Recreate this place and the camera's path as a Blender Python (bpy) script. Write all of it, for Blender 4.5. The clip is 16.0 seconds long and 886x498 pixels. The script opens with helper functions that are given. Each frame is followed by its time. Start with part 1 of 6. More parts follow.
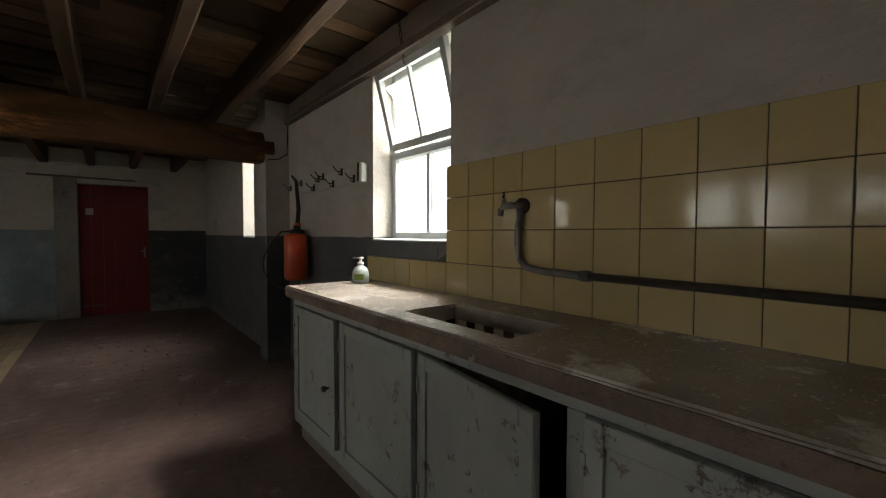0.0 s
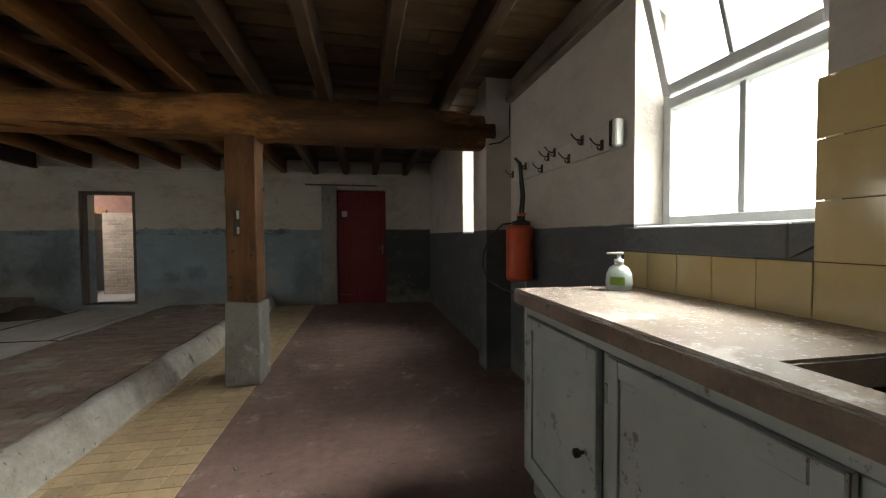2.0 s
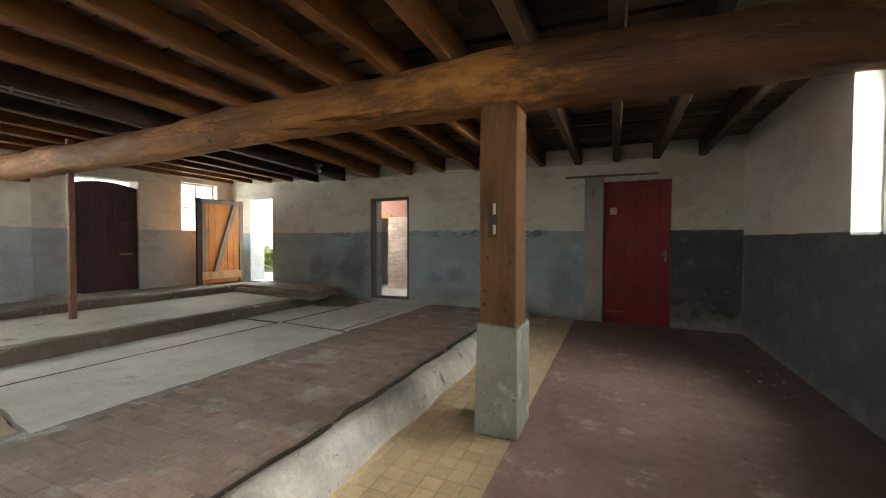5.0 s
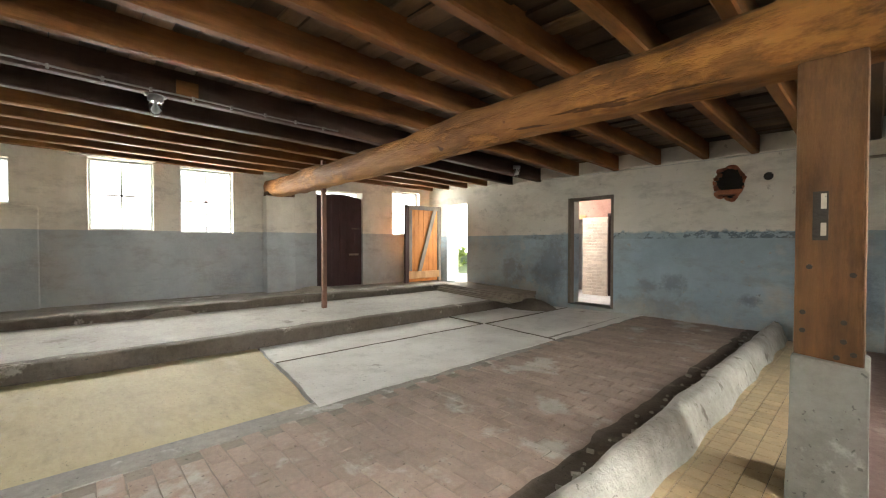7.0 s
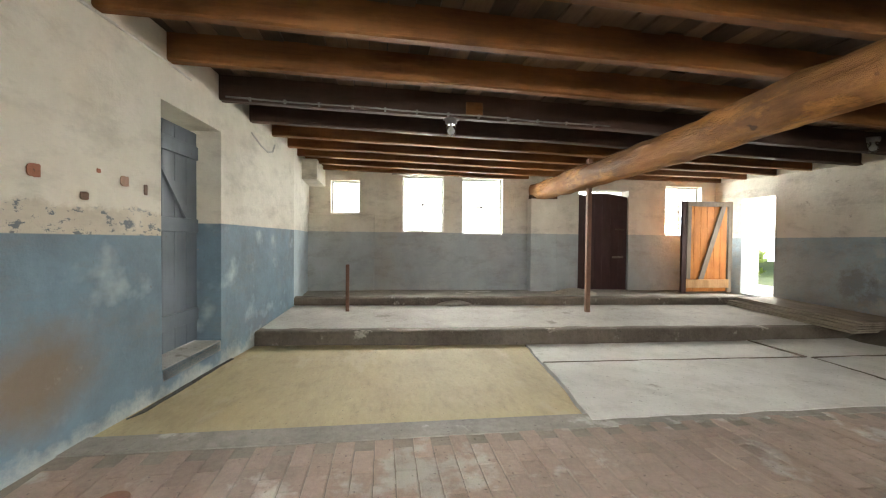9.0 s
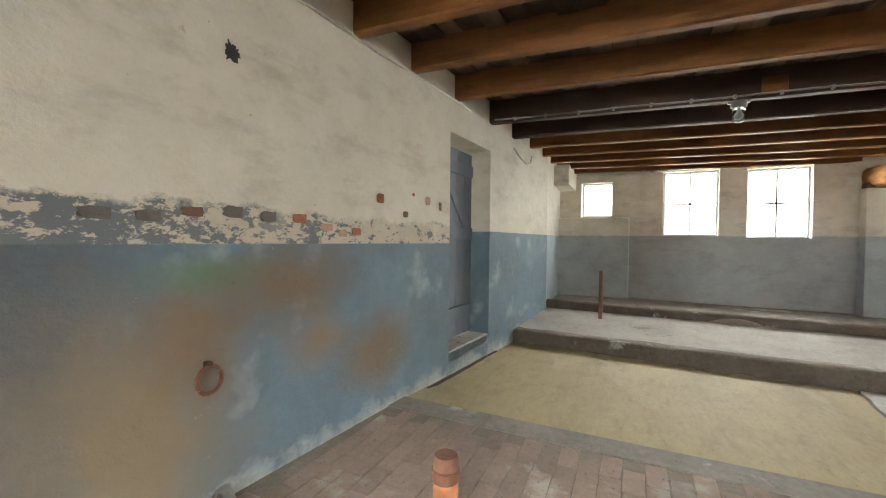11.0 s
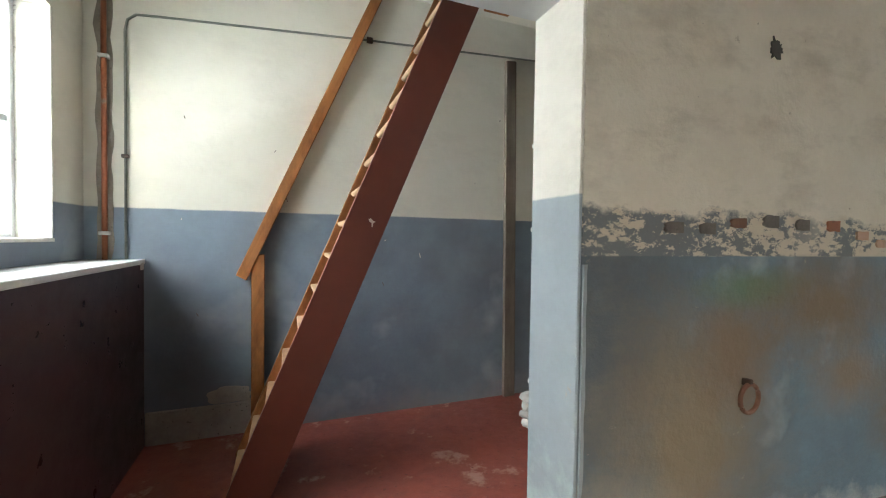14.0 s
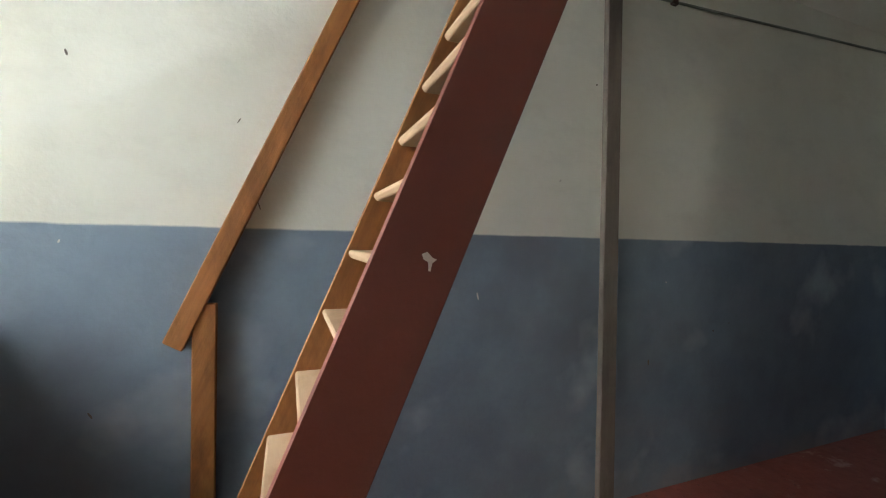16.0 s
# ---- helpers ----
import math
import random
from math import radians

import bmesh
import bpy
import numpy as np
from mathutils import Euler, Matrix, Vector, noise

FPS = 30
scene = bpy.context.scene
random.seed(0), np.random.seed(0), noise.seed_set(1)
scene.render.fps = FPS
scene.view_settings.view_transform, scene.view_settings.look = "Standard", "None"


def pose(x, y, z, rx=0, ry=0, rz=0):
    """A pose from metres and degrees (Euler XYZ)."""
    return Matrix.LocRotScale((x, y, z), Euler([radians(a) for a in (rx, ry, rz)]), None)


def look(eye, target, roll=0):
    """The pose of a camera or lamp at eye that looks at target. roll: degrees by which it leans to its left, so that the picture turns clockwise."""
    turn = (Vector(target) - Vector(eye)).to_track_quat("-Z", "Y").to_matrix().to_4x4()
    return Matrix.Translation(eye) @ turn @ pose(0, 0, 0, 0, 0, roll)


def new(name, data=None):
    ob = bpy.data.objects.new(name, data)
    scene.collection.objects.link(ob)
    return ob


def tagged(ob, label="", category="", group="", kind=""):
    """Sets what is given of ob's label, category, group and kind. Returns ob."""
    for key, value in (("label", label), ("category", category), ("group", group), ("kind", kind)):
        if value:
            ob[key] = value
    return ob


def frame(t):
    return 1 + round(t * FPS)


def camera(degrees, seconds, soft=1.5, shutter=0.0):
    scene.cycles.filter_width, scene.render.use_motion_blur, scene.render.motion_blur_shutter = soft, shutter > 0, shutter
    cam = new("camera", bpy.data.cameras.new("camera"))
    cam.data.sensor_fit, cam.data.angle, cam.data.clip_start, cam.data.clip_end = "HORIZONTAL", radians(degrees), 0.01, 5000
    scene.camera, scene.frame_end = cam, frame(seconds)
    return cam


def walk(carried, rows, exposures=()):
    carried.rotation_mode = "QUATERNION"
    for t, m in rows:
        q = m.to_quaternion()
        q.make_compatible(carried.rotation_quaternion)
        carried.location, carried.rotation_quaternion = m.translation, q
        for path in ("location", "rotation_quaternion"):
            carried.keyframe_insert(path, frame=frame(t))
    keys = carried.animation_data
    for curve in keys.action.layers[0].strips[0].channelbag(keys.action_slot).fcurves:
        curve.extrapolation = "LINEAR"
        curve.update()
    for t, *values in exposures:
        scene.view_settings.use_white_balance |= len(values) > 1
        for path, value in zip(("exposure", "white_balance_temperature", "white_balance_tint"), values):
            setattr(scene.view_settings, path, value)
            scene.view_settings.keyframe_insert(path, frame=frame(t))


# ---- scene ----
EXPOSURES = [(0, -2.25), (1.0, -1.9), (2.0, -1.75), (3.2, -1.65), (5.3, -0.5), (6, -0.02), (8.5, 0.03), (11, -0.2), (12.5, -0.3), (13.5, -0.58), (14.5, -0.92), (16, -1.15)]
cam = camera(95.1, 16.0, soft=1.1)
PATH = [
    (0, (0.217, 0.137, 1.228), (1.491, 1.677, 1.158), 0.2),
    (0.5, (0.275, 0.331, 1.228), (1.383, 1.994, 1.148), -0.3),
    (1, (0.31, 0.512, 1.208), (1.246, 2.278, 1.134), -0.2),
    (1.5, (0.364, 0.678, 1.186), (1.041, 2.559, 1.117), -0.3),
    (2, (0.369, 0.856, 1.159), (0.744, 2.82, 1.096), -0.3),
    (2.5, (0.362, 1.073, 1.167), (0.543, 3.063, 1.102), -0.3),
    (3, (0.333, 1.262, 1.155), (0.365, 3.261, 1.093), -0.3),
    (5.3, (-0.042, 1.999, 1.154), (-0.972, 3.769, 1.105), -0.1),
    (5.5, (-0.116, 2.022, 1.161), (-1.142, 3.738, 1.108), -0.3),
    (6, (-0.24, 1.988, 1.151), (-1.459, 3.574, 1.106), -0.2),
    (6.5, (-0.349, 1.922, 1.163), (-1.679, 3.414, 1.122), -0.1),
    (7, (-0.449, 1.861, 1.16), (-1.905, 3.231, 1.123), 0.0),
    (7.5, (-0.552, 1.837, 1.159), (-2.144, 3.048, 1.126), 0.0),
    (8, (-0.641, 1.834, 1.146), (-2.418, 2.75, 1.119), 0.0),
    (8.5, (-0.7, 1.806, 1.135), (-2.605, 2.413, 1.109), 0.1),
    (8.7, (-0.645, 1.798, 1.153), (-2.586, 2.278, 1.121), 0.3),
    (11, (-0.525, 1.661, 1.217), (-2.339, 0.82, 1.174), 0.6),
    (11.5, (-0.461, 1.638, 1.215), (-2.107, 0.503, 1.174), 0.5),
    (12, (-0.352, 1.604, 1.224), (-1.775, 0.2, 1.177), 0.6),
    (12.5, (-0.244, 1.559, 1.217), (-1.429, -0.051, 1.171), 0.7),
    (13, (-0.136, 1.461, 1.215), (-1.092, -0.296, 1.171), 0.6),
    (13.5, (-0.017, 1.305, 1.229), (-0.825, -0.524, 1.184), 0.7),
    (14, (0.098, 1.116, 1.243), (-0.624, -0.749, 1.195), 0.8),
    (14.5, (0.131, 0.882, 1.253), (-0.549, -0.998, 1.209), 0.8),
    (15, (0.148, 0.545, 1.322), (-0.508, -1.344, 1.282), 1.0),
    (15.5, (0.136, 0.259, 1.333), (-0.519, -1.63, 1.294), 1.1),
    (16, (-0.007, -0.049, 1.367), (-0.722, -1.917, 1.329), 1.2),
]
walk(cam, [(t, look(eye, target, roll)) for t, eye, target, roll in PATH], EXPOSURES)

# ---- world, light ----
world = bpy.data.worlds.new("world")
scene.world = world
world.use_nodes = True
wn = world.node_tree.nodes
sky = wn.new("ShaderNodeTexSky")
sky.sky_type = 'NISHITA'
sky.sun_disc = False
sky.sun_elevation = radians(38)
sky.sun_rotation = radians(187)
sky.air_density, sky.dust_density = 1.6, 4.0
wn["Background"].inputs["Strength"].default_value = 0.15
world.node_tree.links.new(sky.outputs[0], wn["Background"].inputs[0])
sun = new("sun", bpy.data.lights.new("sun", 'SUN'))
sun.data.energy, sun.data.angle, sun.data.color = 5.0, radians(0.5), (1.0, 0.95, 0.88)
sun.matrix_world = look((0, 0, 20), (3, 24, 0))


def sky_lamp(eye, target, w, h, watts, colour=(0.92, 0.96, 1.0)):
    """Skylight that falls in through one opening."""
    ob = new("sky_light", bpy.data.lights.new("sky_light", 'AREA'))
    ob.data.shape, ob.data.size, ob.data.size_y = 'RECTANGLE', w, h
    ob.data.energy, ob.data.color = watts, colour
    ob.matrix_world = look(eye, target)
    return ob



def WX(y):
    return -8.3 + 0.083 * (y - 4)


def DY(x):
    return 8.02 - 0.053 * x



# ---- light at the openings ----
WARM = (1.0, 0.985, 0.88)
sky_lamp((2.06, 2.17, 1.92), (1.25, 2.15, 0.9), 0.72, 0.95, 190, WARM)
sky_lamp((2.78, 2.45, 3.2), (1.28, 1.92, 0.95), 2.3, 1.4, 4200, WARM)
sky_lamp((2.2, 5.23, 1.95), (1.0, 5.23, 1.2), 0.7, 1.2, 240, WARM)
for yy, w, h, z in ((1.07, 0.55, 0.63, 2.0), (2.55, 0.8, 1.08, 1.88), (3.70, 0.8, 1.08, 1.85), (7.78, 0.75, 1.0, 1.81)):
    sky_lamp((WX(yy) - 0.62, yy, z + 0.25), (WX(yy) + 2, yy, z - 1.2), w * 1.5, h * 1.4, 280 * w * h, WARM)
sky_lamp((-6.94, DY(-6.94) + 0.9, 1.6), (-6.3, 6.0, 0.2), 1.2, 2.0, 260, WARM)
sky_lamp((1.85, -1.0, 2.05), (0.3, -1.2, 1.0), 1.1, 1.3, 230, (0.88, 0.95, 1.0))
# passage room: lamp at an unseen, made-up opening, added to brighten the room
sky_lamp((-5.62, 8.95, 1.85), (-4.0, 9.1, 0.8), 0.7, 1.1, 110, (1.0, 0.97, 0.92))


# ---- materials ----
def nodes(name):
    m = bpy.data.materials.new(name)
    m.use_nodes = True
    nt = m.node_tree
    return m, nt, nt.nodes["Principled BSDF"]


def add(nt, kind, **props):
    n = nt.nodes.new("ShaderNode" + kind)
    for k, v in props.items():
        if k in n.inputs:
            n.inputs[k].default_value = v
    return n


def pos(nt, scale=(1, 1, 1), obj=False):
    mp = nt.nodes.new("ShaderNodeMapping")
    mp.inputs["Scale"].default_value = scale
    if obj:
        src = nt.nodes.new("ShaderNodeTexCoord").outputs["Object"]
    else:
        src = nt.nodes.new("ShaderNodeNewGeometry").outputs["Position"]
    nt.links.new(src, mp.inputs[0])
    return mp.outputs[0]


def noisy(nt, vec, scale, detail=4, rough=0.6, lo=0.35, hi=0.65):
    n = add(nt, "TexNoise", Scale=scale, Detail=detail, Roughness=rough)
    nt.links.new(vec, n.inputs["Vector"])
    r = nt.nodes.new("ShaderNodeMapRange")
    r.inputs["From Min"].default_value, r.inputs["From Max"].default_value = lo, hi
    nt.links.new(n.outputs["Fac"], r.inputs["Value"])
    return r.outputs[0]


def mixc(nt, fac, a, b, mode='MIX'):
    m = nt.nodes.new("ShaderNodeMix")
    m.data_type, m.blend_type = 'RGBA', mode
    for sock, val in ((m.inputs[0], fac), (m.inputs[6], a), (m.inputs[7], b)):
        if isinstance(val, (int, float)):
            sock.default_value = val
        elif isinstance(val, tuple):
            sock.default_value = (*val, 1.0) if len(val) == 3 else val
        else:
            nt.links.new(val, sock)
    return m.outputs[2]


def math2(nt, op, a, b=0.0):
    m = nt.nodes.new("ShaderNodeMath")
    m.operation = op
    for sock, val in ((m.inputs[0], a), (m.inputs[1], b)):
        if isinstance(val, (int, float)):
            sock.default_value = val
        else:
            nt.links.new(val, sock)
    return m.outputs[0]


def ramp(nt, val, lo, hi):
    r = nt.nodes.new("ShaderNodeMapRange")
    r.inputs["From Min"].default_value, r.inputs["From Max"].default_value = lo, hi
    nt.links.new(val, r.inputs["Value"])
    return r.outputs[0]


def bump(nt, bsdf, height, strength=0.3, dist=0.01):
    b = nt.nodes.new("ShaderNodeBump")
    b.inputs["Strength"].default_value, b.inputs["Distance"].default_value = strength, dist
    nt.links.new(height, b.inputs["Height"])
    nt.links.new(b.outputs[0], bsdf.inputs["Normal"])


def surface(name, colour, dark, rough=0.8, big=1.3, fine=22.0, spots=None, stretch=(1, 1, 1), bumps=0.3, metal=0.0,
            vary=0.0, depth=0.006):
    """Two scales of colour change, a bump, and if asked for a third colour in patches."""
    m, nt, b = nodes(name)
    v = pos(nt, stretch)
    g = noisy(nt, v, big, 5)
    f = noisy(nt, v, fine, 6, 0.7, 0.3, 0.7)
    c = mixc(nt, math2(nt, 'ADD', math2(nt, 'MULTIPLY', g, 0.6), math2(nt, 'MULTIPLY', f, 0.4)), dark, colour)
    if spots:
        s = noisy(nt, v, spots[1], 6, 0.65, spots[2], spots[2] + 0.06)
        c = mixc(nt, s, c, spots[0])
    if metal < 0.2 and rough > 0.4:
        sp = noisy(nt, v, 37, 3, 0.5, 0.67, 0.70)
        c = mixc(nt, math2(nt, 'MULTIPLY', sp, 0.6), c, tuple(k * 0.35 for k in dark))
        gr = noisy(nt, v, 3.7, 8, 0.75, 0.50, 0.68)
        c = mixc(nt, math2(nt, 'MULTIPLY', gr, 0.45), c, tuple(k * 0.62 for k in dark))
    if vary:
        oi = nt.nodes.new("ShaderNodeObjectInfo")
        geo = nt.nodes.new("ShaderNodeNewGeometry")
        own = math2(nt, 'FRACT', math2(nt, 'ADD', oi.outputs["Random"], geo.outputs["Random Per Island"]))
        k = math2(nt, 'ADD', math2(nt, 'MULTIPLY', own, 2 * vary), 1 - vary)
        hsv = nt.nodes.new("ShaderNodeHueSaturation")
        nt.links.new(k, hsv.inputs["Value"])
        nt.links.new(c, hsv.inputs["Color"])
        c = hsv.outputs[0]
    nt.links.new(c, b.inputs["Base Color"])
    nt.links.new(math2(nt, 'ADD', math2(nt, 'MULTIPLY', f, -0.15), rough), b.inputs["Roughness"])
    b.inputs["Metallic"].default_value = metal
    bump(nt, b, math2(nt, 'ADD', f, math2(nt, 'MULTIPLY', g, 0.7)), bumps, depth)
    return m


def wall_paint(name, upper, lower, line, upper_dark, lower_dark, wear, foot=None, patches=None, band=None, edge=0.02, low=0.35, blobs=(), relief=0.3, specks=0.5, clouds=0.38, step=None, crisp=False):
    """Limewashed plaster with a painted dado below `line`, damp marks near the ground, and if asked for peeled bands."""
    m, nt, b = nodes(name)
    v = pos(nt)
    sep = nt.nodes.new("ShaderNodeSeparateXYZ")
    nt.links.new(v, sep.inputs[0])
    z = sep.outputs[2]
    wob = noisy(nt, v, 6, 5, 0.65, 0, 1)
    big = noisy(nt, v, 0.9, 5, 0.6)
    mid = noisy(nt, v, 4.0, 6, 0.65)
    fine = noisy(nt, v, 45, 6, 0.7, 0.25, 0.75)
    tone = math2(nt, 'ADD', math2(nt, 'MULTIPLY', big, 0.55), math2(nt, 'ADD', math2(nt, 'MULTIPLY', mid, 0.3), math2(nt, 'MULTIPLY', fine, 0.15)))
    cu = mixc(nt, tone, upper_dark, upper)
    cl = mixc(nt, tone, lower_dark, lower)
    if patches:
        for colour, sc, th in patches:
            off = add(nt, "Mapping")
            off.inputs["Location"].default_value = (sc * 7.3, sc * 3.1, sc * 5.7)
            nt.links.new(v, off.inputs[0])
            cl = mixc(nt, math2(nt, 'MULTIPLY', noisy(nt, off.outputs[0], sc, 4, 0.55, th, th + 0.16), 0.85), cl, colour)
    for bx, bz, rx, rz, colour in blobs:
        warp = math2(nt, 'MULTIPLY', math2(nt, 'SUBTRACT', noisy(nt, v, 6.5 if crisp else 2.3, 8, 0.78, 0, 1), 0.5), 3.4 if crisp else 1.6)
        ux = math2(nt, 'DIVIDE', math2(nt, 'SUBTRACT', sep.outputs[0], bx), rx)
        uz = math2(nt, 'DIVIDE', math2(nt, 'SUBTRACT', z, bz), rz)
        d = math2(nt, 'SQRT', math2(nt, 'ADD', math2(nt, 'MULTIPLY', ux, ux), math2(nt, 'MULTIPLY', uz, uz)))
        cl = mixc(nt, math2(nt, 'MULTIPLY', ramp(nt, math2(nt, 'ADD', d, warp), 1.2 if crisp else 1.55, 0.45 if crisp else 0.35), 0.55 if crisp else 0.95), cl, colour)
    zz = math2(nt, 'ADD', z, math2(nt, 'MULTIPLY', math2(nt, 'SUBTRACT', wob, 0.5), edge))
    if step:
        past = ramp(nt, sep.outputs[0], step[0] - 0.002, step[0] + 0.002)
        if step[1]:
            zz = math2(nt, 'ADD', zz, math2(nt, 'MULTIPLY', math2(nt, 'SUBTRACT', 1.0, past), -step[1]))
        if step[2]:
            cl = mixc(nt, past, cl, mixc(nt, tone, tuple(k * 0.65 for k in step[2]), step[2]))
    above = ramp(nt, zz, line - 0.004, line + 0.004)
    c = mixc(nt, above, cl, cu)
    if foot:
        fm = math2(nt, 'ADD', math2(nt, 'SUBTRACT', ramp(nt, z, low, 0.0), 0.62), math2(nt, 'MULTIPLY', math2(nt, 'SUBTRACT', noisy(nt, v, 2.6, 6, 0.7, 0, 1), 0.5), 2.4))
        c = mixc(nt, math2(nt, 'MULTIPLY', ramp(nt, fm, -0.15, 0.5), 0.75), c, foot)
    if band:
        z0, z1, dark, bare, x0, x1 = band
        n1 = noisy(nt, v, 5.0, 7, 0.7, 0, 1)
        n2 = noisy(nt, pos(nt, (1.0, 1.0, 1.8)), 10.0, 8, 0.75, 0, 1)
        n2 = ramp(nt, math2(nt, 'ADD', n2, math2(nt, 'MULTIPLY', ramp(nt, sep.outputs[0], x1 - 0.5, x1 - 2.0), 0.09)), 0.515, 0.545)
        ins = math2(nt, 'MULTIPLY', ramp(nt, z, z0 - 0.002, z0 + 0.004), ramp(nt, math2(nt, 'ADD', z, math2(nt, 'MULTIPLY', n1, 0.22)), z1 + 0.12, z1 + 0.09))
        n3 = noisy(nt, v, 2.2, 5, 0.6, 0.3, 0.5)
        ins = math2(nt, 'MULTIPLY', ins, math2(nt, 'MAXIMUM', n3, ramp(nt, sep.outputs[0], x1 - 1.6, x1 - 1.0)))
        ins = math2(nt, 'MULTIPLY', ins, math2(nt, 'MULTIPLY', ramp(nt, sep.outputs[0], x0 - 0.4, x0), ramp(nt, sep.outputs[0], x1 + 0.01, x1)))
        c = mixc(nt, ins, c, mixc(nt, n2, dark, bare))
    chips = noisy(nt, v, 7.5, 8, 0.72, wear, wear + 0.03)
    c = mixc(nt, math2(nt, 'MULTIPLY', chips, 0.6), c, (0.34, 0.30, 0.25))
    speck = noisy(nt, v, 17, 4, 0.6, 0.725, 0.75)
    c = mixc(nt, math2(nt, 'MULTIPLY', speck, specks), c, (0.12, 0.10, 0.085))
    cloud = noisy(nt, pos(nt, (1.0, 1.0, 2.2)), 1.9, 7, 0.72, 0.50, 0.72)
    c = mixc(nt, math2(nt, 'MULTIPLY', cloud, clouds), c, (0.21, 0.185, 0.155))
    nt.links.new(c, b.inputs["Base Color"])
    b.inputs["Roughness"].default_value = 0.75
    h = math2(nt, 'ADD', math2(nt, 'MULTIPLY', mid, 1.0), math2(nt, 'MULTIPLY', fine, 0.09))
    h = math2(nt, 'ADD', h, math2(nt, 'MULTIPLY', chips, -0.5))
    bump(nt, b, h, relief, 0.02)
    return m


def wood(name, light, dark, grain=(1, 14, 14), rough=0.65, vary=0.0, paint=None, depth=0.004, obj=False, tilt=0.0):
    """Grain along one axis; paint: (colour, threshold) laid over it, worn where the noise falls below."""
    m, nt, b = nodes(name)
    v = pos(nt, grain, obj)
    if tilt:
        mp = v.node
        mp.vector_type = 'TEXTURE'
        mp.inputs["Rotation"].default_value = (0, radians(tilt), 0)
        mp.inputs["Scale"].default_value = [1 / k for k in grain]
    g = noisy(nt, v, 2.2, 8, 0.7, 0.25, 0.75)
    big = noisy(nt, pos(nt, (1, 1, 1), obj), 1.7, 4, 0.6)
    c = mixc(nt, math2(nt, 'ADD', math2(nt, 'MULTIPLY', g, 0.6), math2(nt, 'MULTIPLY', big, 0.4)), dark, light)
    st = noisy(nt, pos(nt, tuple(0.35 * k ** 0.5 for k in grain), obj), 5.0, 6, 0.7, 0.48, 0.66)
    c = mixc(nt, math2(nt, 'MULTIPLY', st, 0.6), c, tuple(k * 0.7 for k in dark))
    r = math2(nt, 'ADD', math2(nt, 'MULTIPLY', g, 0.2), rough - 0.1)
    if paint:
        w = noisy(nt, pos(nt, (2.5, 2.5, 2.5), obj), 4.0, 8, 0.75, paint[1], paint[1] + 0.05)
        pc = mixc(nt, big, tuple(k * 0.72 for k in paint[0]), paint[0])
        c = mixc(nt, w, c, pc)
    if vary:
        oi = nt.nodes.new("ShaderNodeObjectInfo")
        hsv = nt.nodes.new("ShaderNodeHueSaturation")
        nt.links.new(math2(nt, 'ADD', math2(nt, 'MULTIPLY', oi.outputs["Random"], 2 * vary), 1 - vary), hsv.inputs["Value"])
        nt.links.new(c, hsv.inputs["Color"])
        c = hsv.outputs[0]
    nt.links.new(c, b.inputs["Base Color"])
    nt.links.new(r, b.inputs["Roughness"])
    b.inputs["Specular IOR Level"].default_value = 0.5 if paint else 0.2
    bump(nt, b, g, 0.35, depth)
    return m


def plain(name, colour, rough=0.5, metal=0.0):
    return surface(name, colour, tuple(c * 0.7 for c in colour), rough, 3.0, 40.0, None, (1, 1, 1), 0.1, metal)


def emit(name, colour, power):
    m, nt, b = nodes(name)
    b.inputs["Base Color"].default_value = (*colour, 1)
    b.inputs["Emission Color"].default_value = (*colour, 1)
    b.inputs["Emission Strength"].default_value = power
    return m


def pane(name):
    m, nt, b = nodes(name)
    b.inputs["Base Color"].default_value = (0.95, 0.97, 0.97, 1)
    b.inputs["Roughness"].default_value = 0.03
    b.inputs["Transmission Weight"].default_value = 1.0
    b.inputs["IOR"].default_value = 1.02
    return m


M_HALL = wall_paint("hall_limewash", (0.76, 0.72, 0.63), (0.44, 0.475, 0.49), 1.33, (0.52, 0.47, 0.39), (0.29, 0.31, 0.325), 0.66,
                    (0.42, 0.41, 0.38), [((0.36, 0.35, 0.33), 1.3, 0.56)], None, 0.03, 0.75, (), 0.3, 0.5, 0.52)
M_DOORWALL = wall_paint("door_wall_limewash", (0.76, 0.73, 0.65), (0.37, 0.47, 0.54), 1.28, (0.62, 0.58, 0.50), (0.25, 0.32, 0.37), 0.63,
                        (0.40, 0.38, 0.34), [((0.14, 0.16, 0.17), 1.6, 0.60), ((0.50, 0.48, 0.43), 2.2, 0.62)], (1.20, 1.30, (0.12, 0.16, 0.19), (0.30, 0.38, 0.43), -4.6, -0.9), 0.02, 0.6,
                        [(-6.4, 0.7, 1.5, 0.7, (0.40, 0.39, 0.36)), (-4.42, 0.7, 0.30, 0.55, (0.12, 0.135, 0.14)), (-5.35, 0.62, 0.24, 0.26, (0.13, 0.135, 0.13)), (-4.75, 1.24, 0.30, 0.05, (0.10, 0.11, 0.12)), (-5.1, 0.45, 0.14, 0.24, (0.14, 0.145, 0.14)), (-1.5, 0.42, 0.12, 0.07, (0.10, 0.11, 0.12)), (-2.75, 0.5, 0.16, 0.10, (0.15, 0.17, 0.18)), (-4.95, 0.3, 0.3, 0.14, (0.50, 0.48, 0.43)), (-2.4, 0.56, 0.17, 0.14, (0.11, 0.13, 0.14)), (-0.62, 0.45, 0.26, 0.42, (0.13, 0.165, 0.185)), (-2.7, 0.2, 0.7, 0.16, (0.20, 0.195, 0.18))], 0.4, 0.6, 0.48, (0.5, 0.0, (0.085, 0.092, 0.10)), True)
